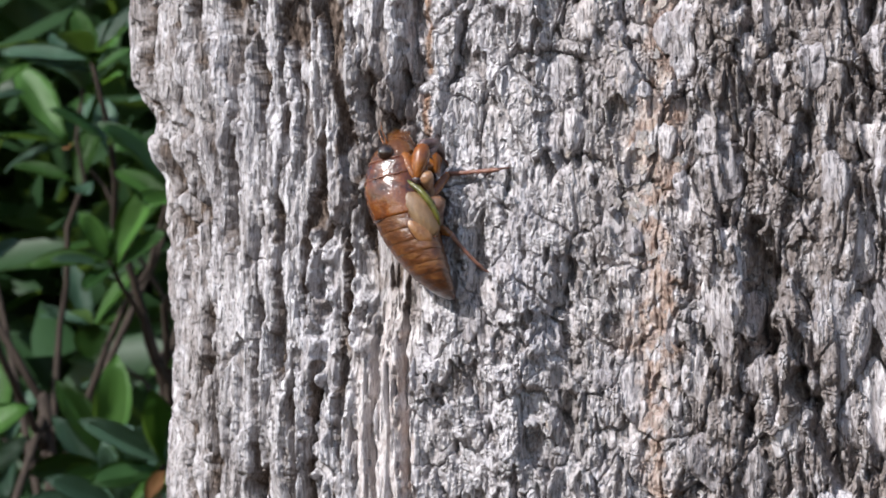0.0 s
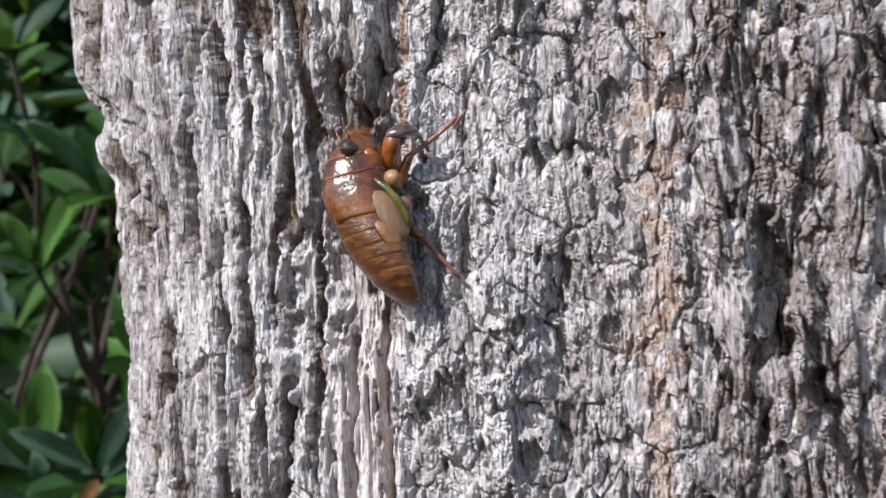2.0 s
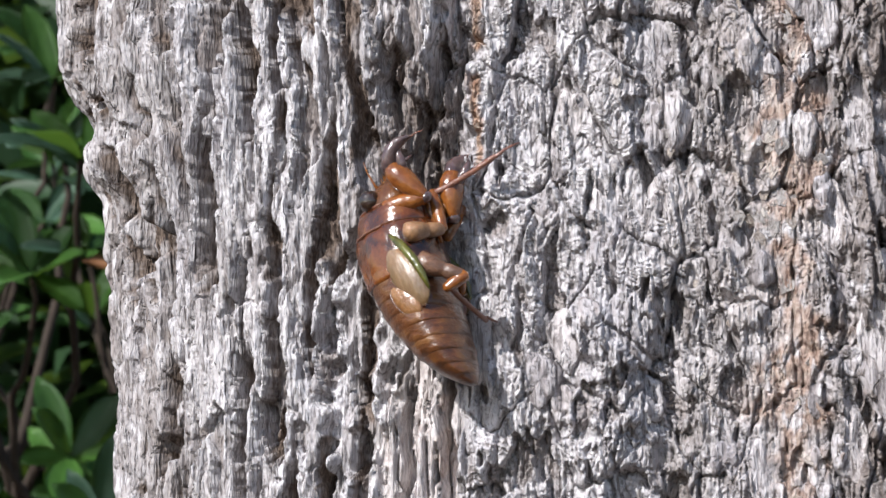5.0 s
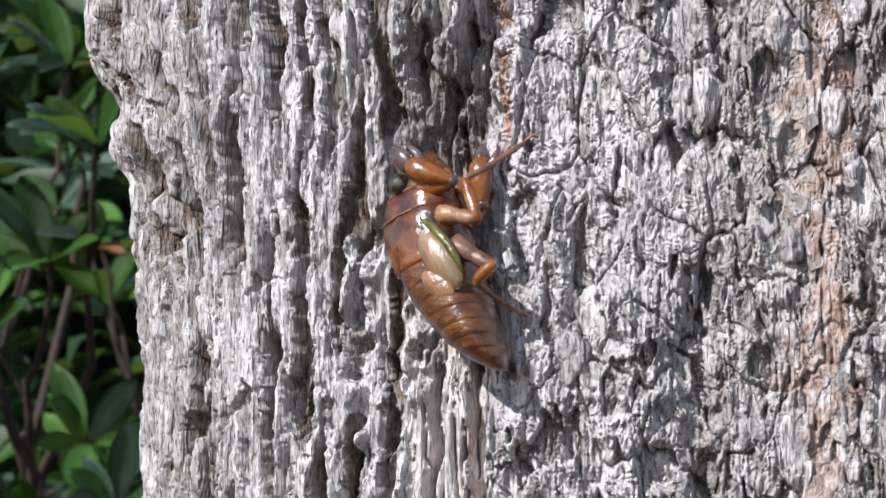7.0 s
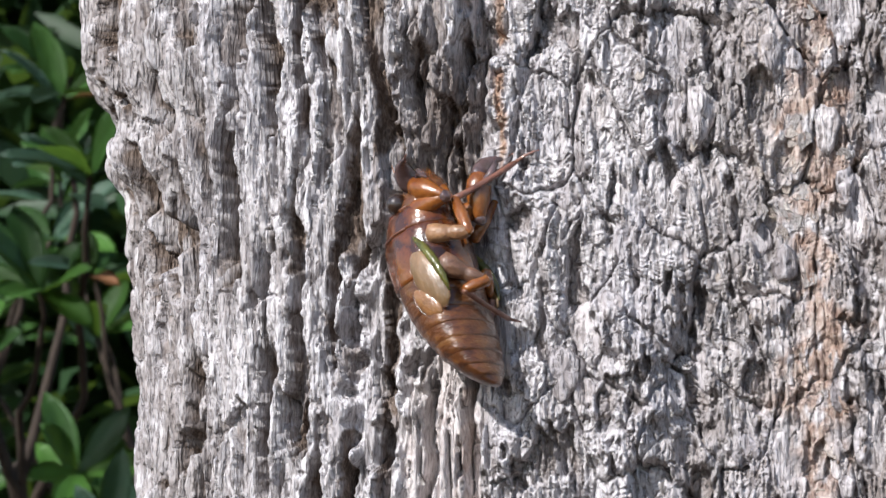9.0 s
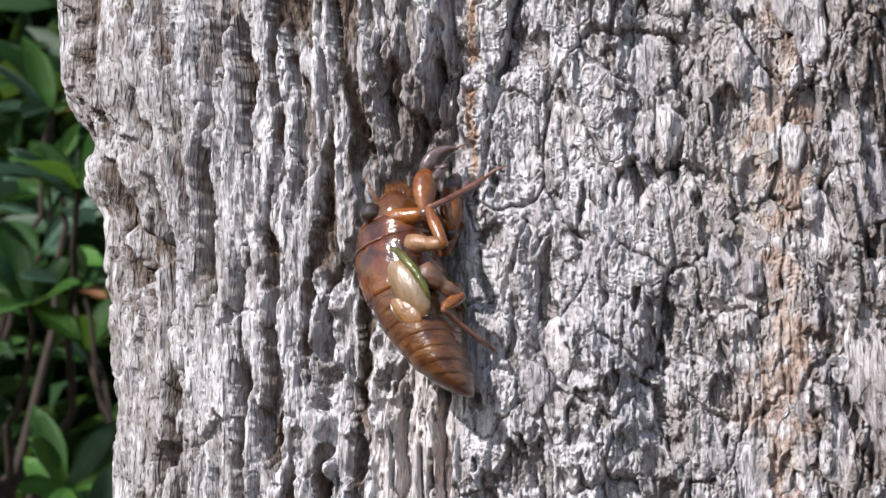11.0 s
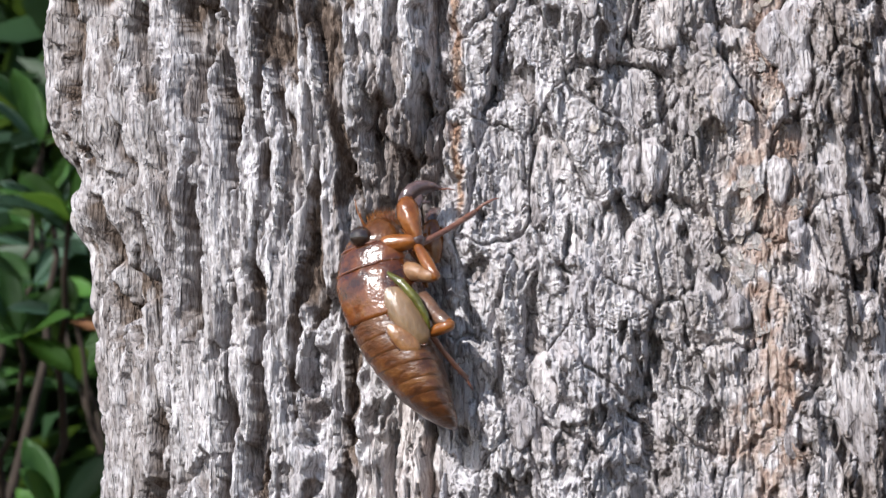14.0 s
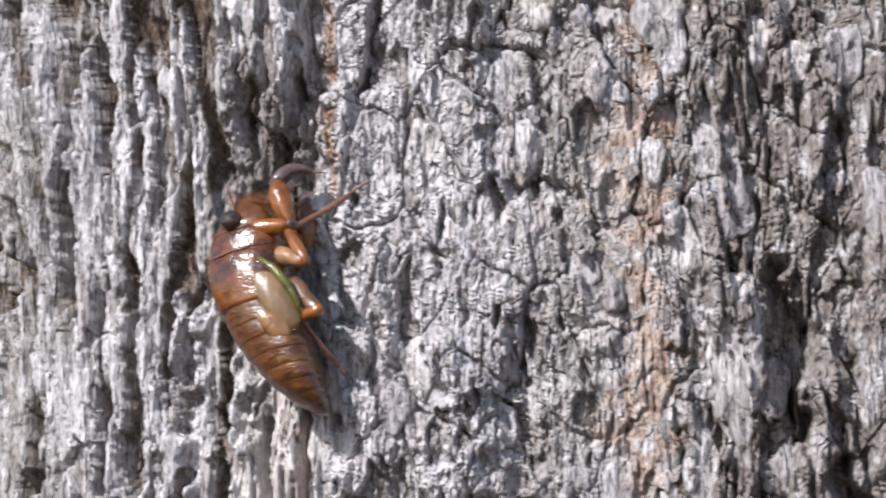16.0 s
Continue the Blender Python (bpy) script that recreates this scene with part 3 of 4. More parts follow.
def make_shrub(seed, base, fork, shoots, label, leaf_count=7, size=0.72):
    """A stem to the fork, branches from it to each shoot's end, and whorls of leaves there."""
    rng = random.Random(seed)
    shrub = tagged(new("shrub"), label, "shrub", "shrubs behind the trunk")
    shrub.location = base
    base, fork = Vector(base), Vector(fork) - Vector(base)
    bend = Vector((rng.uniform(-0.02, 0.02), rng.uniform(-0.02, 0.02), 0))
    part("stem", limb([Vector((0, 0, -0.02)).lerp(fork, t / 6) + bend * math.sin(math.pi * t / 6) for t in range(7)], [0.006 - 0.0004 * t for t in range(7)], 10), TWIG, shrub)
    for tip in shoots:
        end = Vector(tip) - base
        start = fork * rng.uniform(0.82, 1.0)
        knee = start.lerp(end, 0.5) + Vector((rng.uniform(-0.015, 0.015), rng.uniform(0.0, 0.03), rng.uniform(-0.02, 0.0)))
        pts = [start.lerp(knee, t / 4) for t in range(4)] + [knee.lerp(end, t / 5) + Vector((rng.uniform(-1, 1), rng.uniform(-1, 1), rng.uniform(-1, 1))) * 0.005 * (t % 5 > 0) for t in range(6)]
        part("branch", limb(pts, [0.0026 - 0.0015 * i / 9 for i in range(10)], 8), TWIG, shrub)
        way = (end - knee).normalized() * 0.5 + Vector((rng.uniform(-0.2, 0.4), -0.5, 0.55))
        rosette(shrub, rng, end, way, leaf_count, size)
        if rng.random() < 0.5:
            rosette(shrub, rng, knee.lerp(end, 0.6), way + Vector((rng.uniform(-.3, .3), 0, 0)), 3, size * 0.9)
    return shrub


def far_foliage(seed, box, count, size, mat):
    """A mass of leaves further back, that nobody could count."""
    rng = np.random.default_rng(seed)
    lo, hi = np.array(box[0]), np.array(box[1])
    mid = rng.uniform(lo, hi, (count, 3))
    a = rng.normal(size=(count, 3))
    a[:, 2] *= 0.5
    a /= np.linalg.norm(a, axis=1)[:, None]
    b = np.cross(a, rng.normal(size=(count, 3)))
    b /= np.linalg.norm(b, axis=1)[:, None]
    n = np.cross(a, b)
    L = rng.uniform(0.7, 1.3, count)[:, None] * size
    outline = [(-0.5, 0), (-0.1, 0.16), (0.25, 0.2), (0.5, 0), (0.25, -0.2), (-0.1, -0.16)]
    v = np.stack([mid + a * L * p + b * L * q + n * L * (0.1 * abs(q) * 2 - 0.25 * p * p) for p, q in outline], 1).reshape(-1, 3)
    f = [tuple(range(6 * i, 6 * i + 4)) for i in range(count)] + [(6 * i, 6 * i + 3, 6 * i + 4, 6 * i + 5) for i in range(count)]
    ob = link_mesh("far_foliage", v, f, mat)
    return tagged(ob, "dense dark green shrub foliage behind", "foliage", kind="stuff")


def grow_shrubs():
    rng = random.Random(5)
    eye, far = Vector((0.042, -0.313, 0.585)), 1.8
    def out(q):
        return tuple(eye + (Vector(q) - eye) * far)
    def foot(q):
        return (*out(q)[:2], 0)
    def tips(n, lo, hi):
        return [out([rng.uniform(a, b) for a, b in zip(lo, hi)]) for _ in range(n)]
    near = [out(q) for q in ((-0.160, 0.25, 0.652), (-0.136, 0.25, 0.616), (-0.137, 0.24, 0.548), (-0.159, 0.26, 0.600), (-0.127, 0.25, 0.574), (-0.152, 0.25, 0.536),
            (-0.118, 0.23, 0.640), (-0.112, 0.22, 0.560), (-0.145, 0.30, 0.668))]
    make_shrub(1, foot((-0.15, 0.33, 0)), out((-0.157, 0.30, 0.575)), near, "leafy green shrub with whorls of oval leaves", 7, 1.3)
    make_shrub(2, foot((-0.23, 0.40, 0)), out((-0.225, 0.38, 0.56)), tips(12, (-0.30, 0.28, 0.50), (-0.16, 0.42, 0.70)), "leafy green shrub with some bluish leaves", 7, 1.5)
    make_shrub(3, foot((-0.14, 0.52, 0)), out((-0.16, 0.50, 0.52)), tips(12, (-0.26, 0.42, 0.50), (-0.08, 0.56, 0.74)), "leafy green shrub half in shade", 7, 1.6)
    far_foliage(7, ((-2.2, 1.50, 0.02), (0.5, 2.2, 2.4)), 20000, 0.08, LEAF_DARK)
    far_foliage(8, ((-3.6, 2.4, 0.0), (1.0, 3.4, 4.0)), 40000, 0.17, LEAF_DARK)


grow_shrubs()
# ---- cicada nymph; its own space in metres: z to the head, -y its back, x its right side ----
MM = 0.001
BODY_Z = [-14.4, -13.6, -12.2, -9.5, -6, -3, 0, 3, 6, 8.5, 10, 11.2, 12.5, 13.6, 14.3]
BODY_A = [0.7, 1.9, 3.3, 4.6, 5.3, 5.5, 5.4, 5.2, 4.9, 4.5, 4.1, 3.6, 3.0, 2.1, 0.9]
BODY_D = [2.6, 1.2, -0.4, -2.8, -4.9, -6.2, -7.0, -7.6, -7.8, -7.2, -6.5, -5.7, -4.4, -3.0, -1.6]
BODY_V = [3.3, 3.5, 3.5, 3.5, 3.3, 3.1, 3.0, 2.9, 2.8, 2.6, 2.3, 2.0, 1.5, 0.8, -0.2]


def body_ring(z, grow=0.0, sides=36, lobes=0.0):
    a = np.interp(z, BODY_Z, BODY_A) + grow
    d = np.interp(z, BODY_Z, BODY_D) - grow
    v = np.interp(z, BODY_Z, BODY_V) + grow
    mid = (d + v) / 2 * 0.75 + v * 0.25
    out = []
    for k in range(sides):
        t = 2 * math.pi * k / sides
        c, s = math.cos(t), math.sin(t)
        x = a * c
        y = mid + (v - mid) * s if s > 0 else mid + (mid - d) * s
        if lobes and s < 0:
            y += lobes * (0.30 * math.exp(-((x / 0.45) ** 2)) - 0.28 * math.exp(-(((abs(x) - 2.1) / 1.0) ** 2)) + 0.2 * math.exp(-(((abs(x) - 3.7) / 0.4) ** 2)))
        out.append((x * MM, y * MM, z * MM))
    return out


def loft(stations, sides=36, lobes=0.0):
    bm = bmesh.new()
    rings = []
    for z, grow in stations:
        ring = [bm.verts.new(p) for p in body_ring(z, grow, sides, lobes)]
        rings.append(ring)
    for a, b in zip(rings, rings[1:]):
        for k in range(sides):
            bm.faces.new((a[k], a[(k + 1) % sides], b[(k + 1) % sides], b[k]))
    for ring in (rings[0], rings[-1]):
        mid = bm.verts.new(sum((v.co for v in ring), Vector()) / sides)
        for k in range(sides):
            bm.faces.new((ring[k], ring[(k + 1) % sides], mid))
    return bm


def ball(at, radii, seg=20):
    bm = bmesh.new()
    bmesh.ops.create_uvsphere(bm, u_segments=seg, v_segments=seg // 2 + 2, radius=1.0)
    bmesh.ops.transform(bm, verts=bm.verts[:], matrix=Matrix.Translation(Vector(at) * MM) @ Matrix.Diagonal((*[r * MM for r in radii], 1)))
    return bm


def pad(side, root, tip, width, thick, bow=0.6):
    """A flat rounded wing bud lying on the flank, from root to tip (mm)."""
    bm = bmesh.new()
    root, tip = Vector(root), Vector(tip)
    along = tip - root
    rows, sides, rings = 14, 14, []
    for i in range(rows):
        t = i / (rows - 1)
        w = width * (0.16 + 0.84 * math.sin(math.pi * 0.5 * min(1, t / 0.62))) * math.sqrt(max(0.012, 1 - max(0, (t - 0.66) / 0.34) ** 2)) * 0.5
        mid = root + along * t + Vector((bow * math.sin(math.pi * t) - 0.5 * (1 - t) ** 3, 0, 0))
        ring = []
        for k in range(sides):
            q = 2 * math.pi * k / sides
            y, x = w * math.cos(q), thick * 0.5 * math.sin(q) * math.sqrt(max(0.05, 1 - max(0, (t - 0.8) / 0.2) ** 2)) - 0.11 * w * w * math.cos(q) ** 2
            ring.append(bm.verts.new(((side * (mid.x + x)) * MM, (mid.y + y) * MM, (mid.z + 0.25 * y) * MM)))
        rings.append(ring)
    for a, b in zip(rings, rings[1:]):
        for k in range(sides):
            bm.faces.new((a[k], a[(k + 1) % sides], b[(k + 1) % sides], b[k]))
    bm.faces.new(rings[0])
    bm.faces.new(rings[-1])
    return bm, [ring[sides // 2].co.copy() for ring in rings[:-1]] + [v.co.copy() for v in rings[-1][: sides // 2]][::-1]


def scaled(points):
    return [tuple(c * MM for c in p) for p in points]


def ribbed_snout():
    """The bulging face between the eyes, with cross ribs."""
    bm = bmesh.new()
    rows, sides, rings = 40, 20, []
    for i in range(rows):
        t = i / (rows - 1)
        r = 2.0 * math.sqrt(max(0.0, 1 - (2 * t - 1) ** 2)) + 0.10 * math.cos(9 * 2 * math.pi * t) * math.sin(math.pi * t) + 0.02
        rings.append([bm.verts.new(Vector((r * math.cos(2 * math.pi * k / sides), -2.6 + 4.6 * t, 12.4 + 0.5 * math.sin(math.pi * t) + 0.9 * r * math.sin(2 * math.pi * k / sides))) * MM) for k in range(sides)])
    for a, b in zip(rings, rings[1:]):
        for k in range(sides):
            bm.faces.new((a[k], a[(k + 1) % sides], b[(k + 1) % sides], b[k]))
    return bm


def bristles():
    """Short stiff hairs over the face."""
    bm = bmesh.new()
    for k in range(26):
        u = (k % 13) / 12
        x = 1.1 if k < 13 else 0.3
        root = Vector((x, -2.2 + 3.4 * u, 13.9 + 0.5 * math.sin(math.pi * u) - 0.25 * x)) * MM
        tip = root + Vector((0.35 * x, 0.25 * math.sin(7.0 * k), 1.15)) * MM
        ring = [bm.verts.new(root + Vector((0.11 * math.cos(a), 0.11 * math.sin(a), -0.3)) * MM) for a in (0, 2.1, 4.2)]
        top = bm.verts.new(tip)
        for a in range(3):
            bm.faces.new((ring[a], ring[(a + 1) % 3], top))
    return bm


def along_z(rows, sides=14, flat=1.0, bend=0.0):
    """A limb segment from the origin up its own +z; rows of height and radius in mm; bend bows it towards +x."""
    top = rows[-1][0]
    return limb([((bend * math.sin(math.pi * z / top) if top else 0) * MM, 0, z * MM) for z, r in rows], [r * MM for z, r in rows], sides, flat)


def aim(a, b, pole=(0.3, -1.0, 0.2)):
    """The pose of a limb segment that reaches from a towards b (mm, in the nymph's space); its +x leans to the pole."""
    a, b = Vector(a), Vector(b)
    z = (b - a).normalized()
    x = Vector(pole) - Vector(pole).dot(z) * z
    x = x.normalized() if x.length > 1e-4 else z.orthogonal().normalized()
    return Matrix.Translation(a * MM) @ Matrix((x, z.cross(x), z)).transposed().to_4x4()


def spines(bm, places, size):
    for z, r, a in places:
        base = Vector((r * math.cos(a), r * math.sin(a), z)) * MM
        tip = Vector(((r + size) * math.cos(a), (r + size) * math.sin(a), z + size * 0.5)) * MM
        ring = [bm.verts.new(base + Vector((0.12 * size * math.cos(k * 2.1), 0.12 * size * math.sin(k * 2.1), 0.3 * size * math.cos(k * 2.1 + 1))) * MM) for k in range(3)]
        top = bm.verts.new(tip)
        for k in range(3):
            bm.faces.new((ring[k], ring[(k + 1) % 3], top))
    return bm


def make_claw(nymph):
    claw = part("foreleg_claw", along_z([(-0.7, 0.9), (0.1, 1.4), (1.0, 1.5), (2.0, 1.3), (3.0, 0.95), (3.9, 0.6), (4.6, 0.28), (5.0, 0.06)], 18, 0.75, 1.1), CLAW, nymph, "dark curved digging claw")
    part("tooth", limb(scaled([(-0.2, 0, 0.9), (-1.0, 0, 1.9), (-1.3, 0, 2.9)]), [0.42 * MM, 0.3 * MM, 0.05 * MM], 8), CLAW, claw)
    part("toe", limb(scaled([(0.3, 0, 4.2), (-0.1, 0.2, 5.4), (-0.6, 0.2, 6.2)]), [0.14 * MM, 0.12 * MM, 0.05 * MM], 6), SHANK, claw)
    return claw


def make_fore_femur(nymph):
    femur = part("foreleg_femur", along_z([(-0.2, 0.7), (0.4, 0.95), (1.3, 1.25), (2.5, 1.6), (3.7, 1.8), (4.9, 1.7), (5.8, 1.25), (6.3, 0.75)], 20, 0.85, 0.2), AMBER, nymph, "swollen amber foreleg")
    part("tooth", limb(scaled([(-0.7, 0.3, 4.6), (-1.5, 0.3, 5.6), (-2.1, 0.3, 6.9), (-2.0, 0.3, 7.8)]), [0.75 * MM, 0.6 * MM, 0.32 * MM, 0.05 * MM], 10), CLAW, femur)
    part("elbow", ball((0, 0, 0), (0.85, 0.85, 0.7), 14), CLAW, femur)
    return femur


def make_nymph():
    nymph = tagged(new("cicada_nymph"), "glossy brown cicada nymph clinging to the rough bark", "insect")
    edges = [-14.4, -13.1, -11.6, -9.9, -8.0, -6.0, -4.0, -1.8, 0.8]
    for i, (lo, hi) in enumerate(zip(edges, edges[1:])):
        st = [(lo - 0.2 if i else lo, -0.10), (lo - 0.12 if i else lo, 0.0), (lo + 0.15, 0.045), (lo + 0.5, 0.04), ((lo + hi) / 2, 0.0), (hi - 0.2, -0.03), (hi + 0.3, -0.10)]
        part("abdomen_segment", loft(st, 44), ABDOMEN, nymph, "brown ringed abdomen segment" if i == 4 else "")
    part("thorax", loft([(0.3, -0.2), (0.45, 0.1), (0.9, 0.2), (1.5, 0.06), (2.2, 0.16), (4, 0.14), (6, 0.1), (7.2, 0.05), (7.7, -0.3)], 64, 1.0), CHESTNUT, nymph, "shiny chestnut thorax")
    part("collar", loft([(7.0, -0.25), (7.15, 0.06), (7.6, 0.10), (8.2, -0.02), (8.8, 0.12), (9.6, 0.14), (10.1, 0.05), (10.4, -0.3)], 64, 0.6), CHESTNUT, nymph, "shiny chestnut collar plate")
    part("head", loft([(9.9, -0.3), (10.2, 0.0), (11.2, 0.1), (12.5, 0.1), (13.4, 0.05), (13.9, 0)], 36), HEAD, nymph, "amber head")
    part("snout", ribbed_snout(), HEAD, nymph, "amber ribbed face")
    part("bristle_row", bristles(), AMBER, nymph, "row of short yellow bristles")
    for z, grow, name in ((7.25, 0.14, "collar_rim"), (10.2, 0.05, "neck_rim")):
        arch = [p for k, p in enumerate(body_ring(z, grow, 48, 0.6)) if 22 <= k or k <= 2]
        arch = arch[-27:] if len(arch) > 27 else arch
        part(name, limb(arch, [0.12 * MM] * len(arch), 6), SHANK, nymph, "thin pale rim of the collar")
    for side in (1, -1):
        part("eye", ball((side * 3.2, -3.4, 11.3), (1.4, 1.4, 1.4), 28), EYE, nymph, "dark shining eye")
        part("antenna", limb(scaled([(side * 1.9, -2.6, 12.8), (side * 2.1, -2.9, 13.8), (side * 2.5, -3.2, 15.2), (side * 2.8, -3.2, 16.6)]), [0.24 * MM, 0.15 * MM, 0.09 * MM, 0.04 * MM], 8), AMBER, nymph)
        bm, rim = pad(side, (4.9, -1.9, 5.4), (4.95, 1.75, -4.4), 3.9, 0.5, bow=0.75)
        fore = part("forewing_pad", bm, PAD, nymph, "pale brown wing pad")
        part("rim", limb(rim, [0.13 * MM] * len(rim), 6), CHESTNUT, fore)
        part("wing_pad_edge", limb(scaled([(side * 4.7, -1.1, 5.8), (side * 5.35, 0.5, 3.9), (side * 5.6, 1.8, 1.6), (side * 5.5, 2.6, -0.8), (side * 5.1, 2.8, -2.6)]), [0.26 * MM, 0.56 * MM, 0.60 * MM, 0.46 * MM, 0.15 * MM], 12), GREEN, nymph, "green edge of the wing pad")
        bm, rim = pad(side, (5.0, -2.4, 0.4), (5.0, 0.6, -5.4), 2.7, 0.5, bow=0.5)
        hind = part("hindwing_pad", bm, HINDPAD, nymph, "tan hind wing pad")
        part("rim", limb(rim, [0.13 * MM] * len(rim), 6), CHESTNUT, hind)
    part("beak", limb(scaled([(0, 1.6, 12.2), (0, 2.8, 9), (0, 3.3, 4)]), [0.7 * MM, 0.5 * MM, 0.2 * MM], 8), AMBER, nymph)
    return nymph


nymph = make_nymph()
fore_coxa = part("foreleg_coxa", along_z([(-1.0, 1.0), (-0.2, 1.2), (0.8, 1.25), (2.0, 1.15), (3.4, 0.95), (4.3, 0.75)], 16), AMBER, nymph)
fore_femur = make_fore_femur(nymph)
fore_claw = make_claw(nymph)
mid_coxa = part("midleg_coxa", along_z([(-1.4, 1.2), (-0.4, 1.25), (0.5, 1.1), (1.2, 0.95), (1.45, 0.82), (1.7, 0.95), (2.6, 0.9), (3.3, 0.8), (3.7, 0.6)], 16), TAN, nymph)
mid_femur = part("midleg_femur", along_z([(-0.2, 0.65), (1.0, 0.75), (2.6, 0.82), (4.2, 0.75), (5.3, 0.6), (5.7, 0.45)], 14), AMBER, nymph)
mid_shank = part("midleg_shank", spines(along_z([(0, 0.5), (0.8, 0.42), (3, 0.38), (6, 0.36), (8.4, 0.4), (9.5, 0.3)], 12, 1.0, -0.25), [(2 + 0.9 * k, 0.3, 2.4 * k) for k in range(8)], 0.5), SHANK, nymph)
mid_foot = part("midleg_foot", along_z([(0, 0.24), (1.4, 0.2), (2.8, 0.14), (3.5, 0.05)], 8, 1.0, 0.3), SHANK, nymph)
hind_coxa = part("hindleg_coxa", along_z([(-1.6, 1.5), (-0.4, 1.4), (0.7, 1.15), (1.4, 0.95), (1.65, 0.85), (1.95, 0.98), (3.0, 0.9), (3.7, 0.8), (4.1, 0.62)], 16), BROWN, nymph)
hind_femur = part("hindleg_femur", along_z([(-0.4, 0.75), (0.6, 0.85), (1.6, 0.8), (2.5, 0.6), (2.8, 0.45)], 14), AMBER, nymph)
hind_shank = part("hindleg_shank", spines(along_z([(0, 0.48), (0.7, 0.38), (3, 0.33), (6, 0.32), (7.8, 0.34)], 12, 1.0, 0.2), [(2 + 0.9 * k, 0.28, 2.4 * k) for k in range(6)], 0.5), SHANK, nymph)
hind_foot = part("hindleg_foot", along_z([(0, 0.22), (1.0, 0.18), (1.9, 0.06)], 8), SHANK, nymph)


def place_far_legs():
    """The left legs, tucked between body and bark."""
    for made, a, b in (
            (part("foreleg_coxa", along_z([(-0.4, 1.0), (0.6, 1.35), (2.0, 1.3), (4.3, 0.85)], 16), AMBER, nymph), (-2.4, 1.0, 8.6), (-2.0, 4.6, 8.6)),
            (make_fore_femur(nymph), (-2.2, 4.6, 7.0), (-2.6, 5.6, 12.0)),
            (make_claw(nymph), (-2.6, 5.6, 12.4), (-5.0, 7.5, 14.0)),
            (part("midleg_femur", along_z([(-0.2, 0.7), (2.6, 0.85), (5.7, 0.45)], 12), AMBER, nymph), (-3.2, 2.6, 5.4), (-5.0, 4.4, 8.6)),
            (part("hindleg_femur", along_z([(-0.4, 0.75), (1.6, 0.8), (2.8, 0.45)], 12), AMBER, nymph), (-3.2, 3.0, 0.5), (-4.6, 2.0, -2.0)),
            (part("hindleg_shank", along_z([(0, 0.48), (3, 0.33), (7.8, 0.3)], 10), SHANK, nymph), (-4.8, 2.0, -2.4), (-3.6, 0.4, -10.0))):
        m = aim(a, b)
        made.location, made.rotation_euler = m.translation, m.to_euler()


place_far_legs()


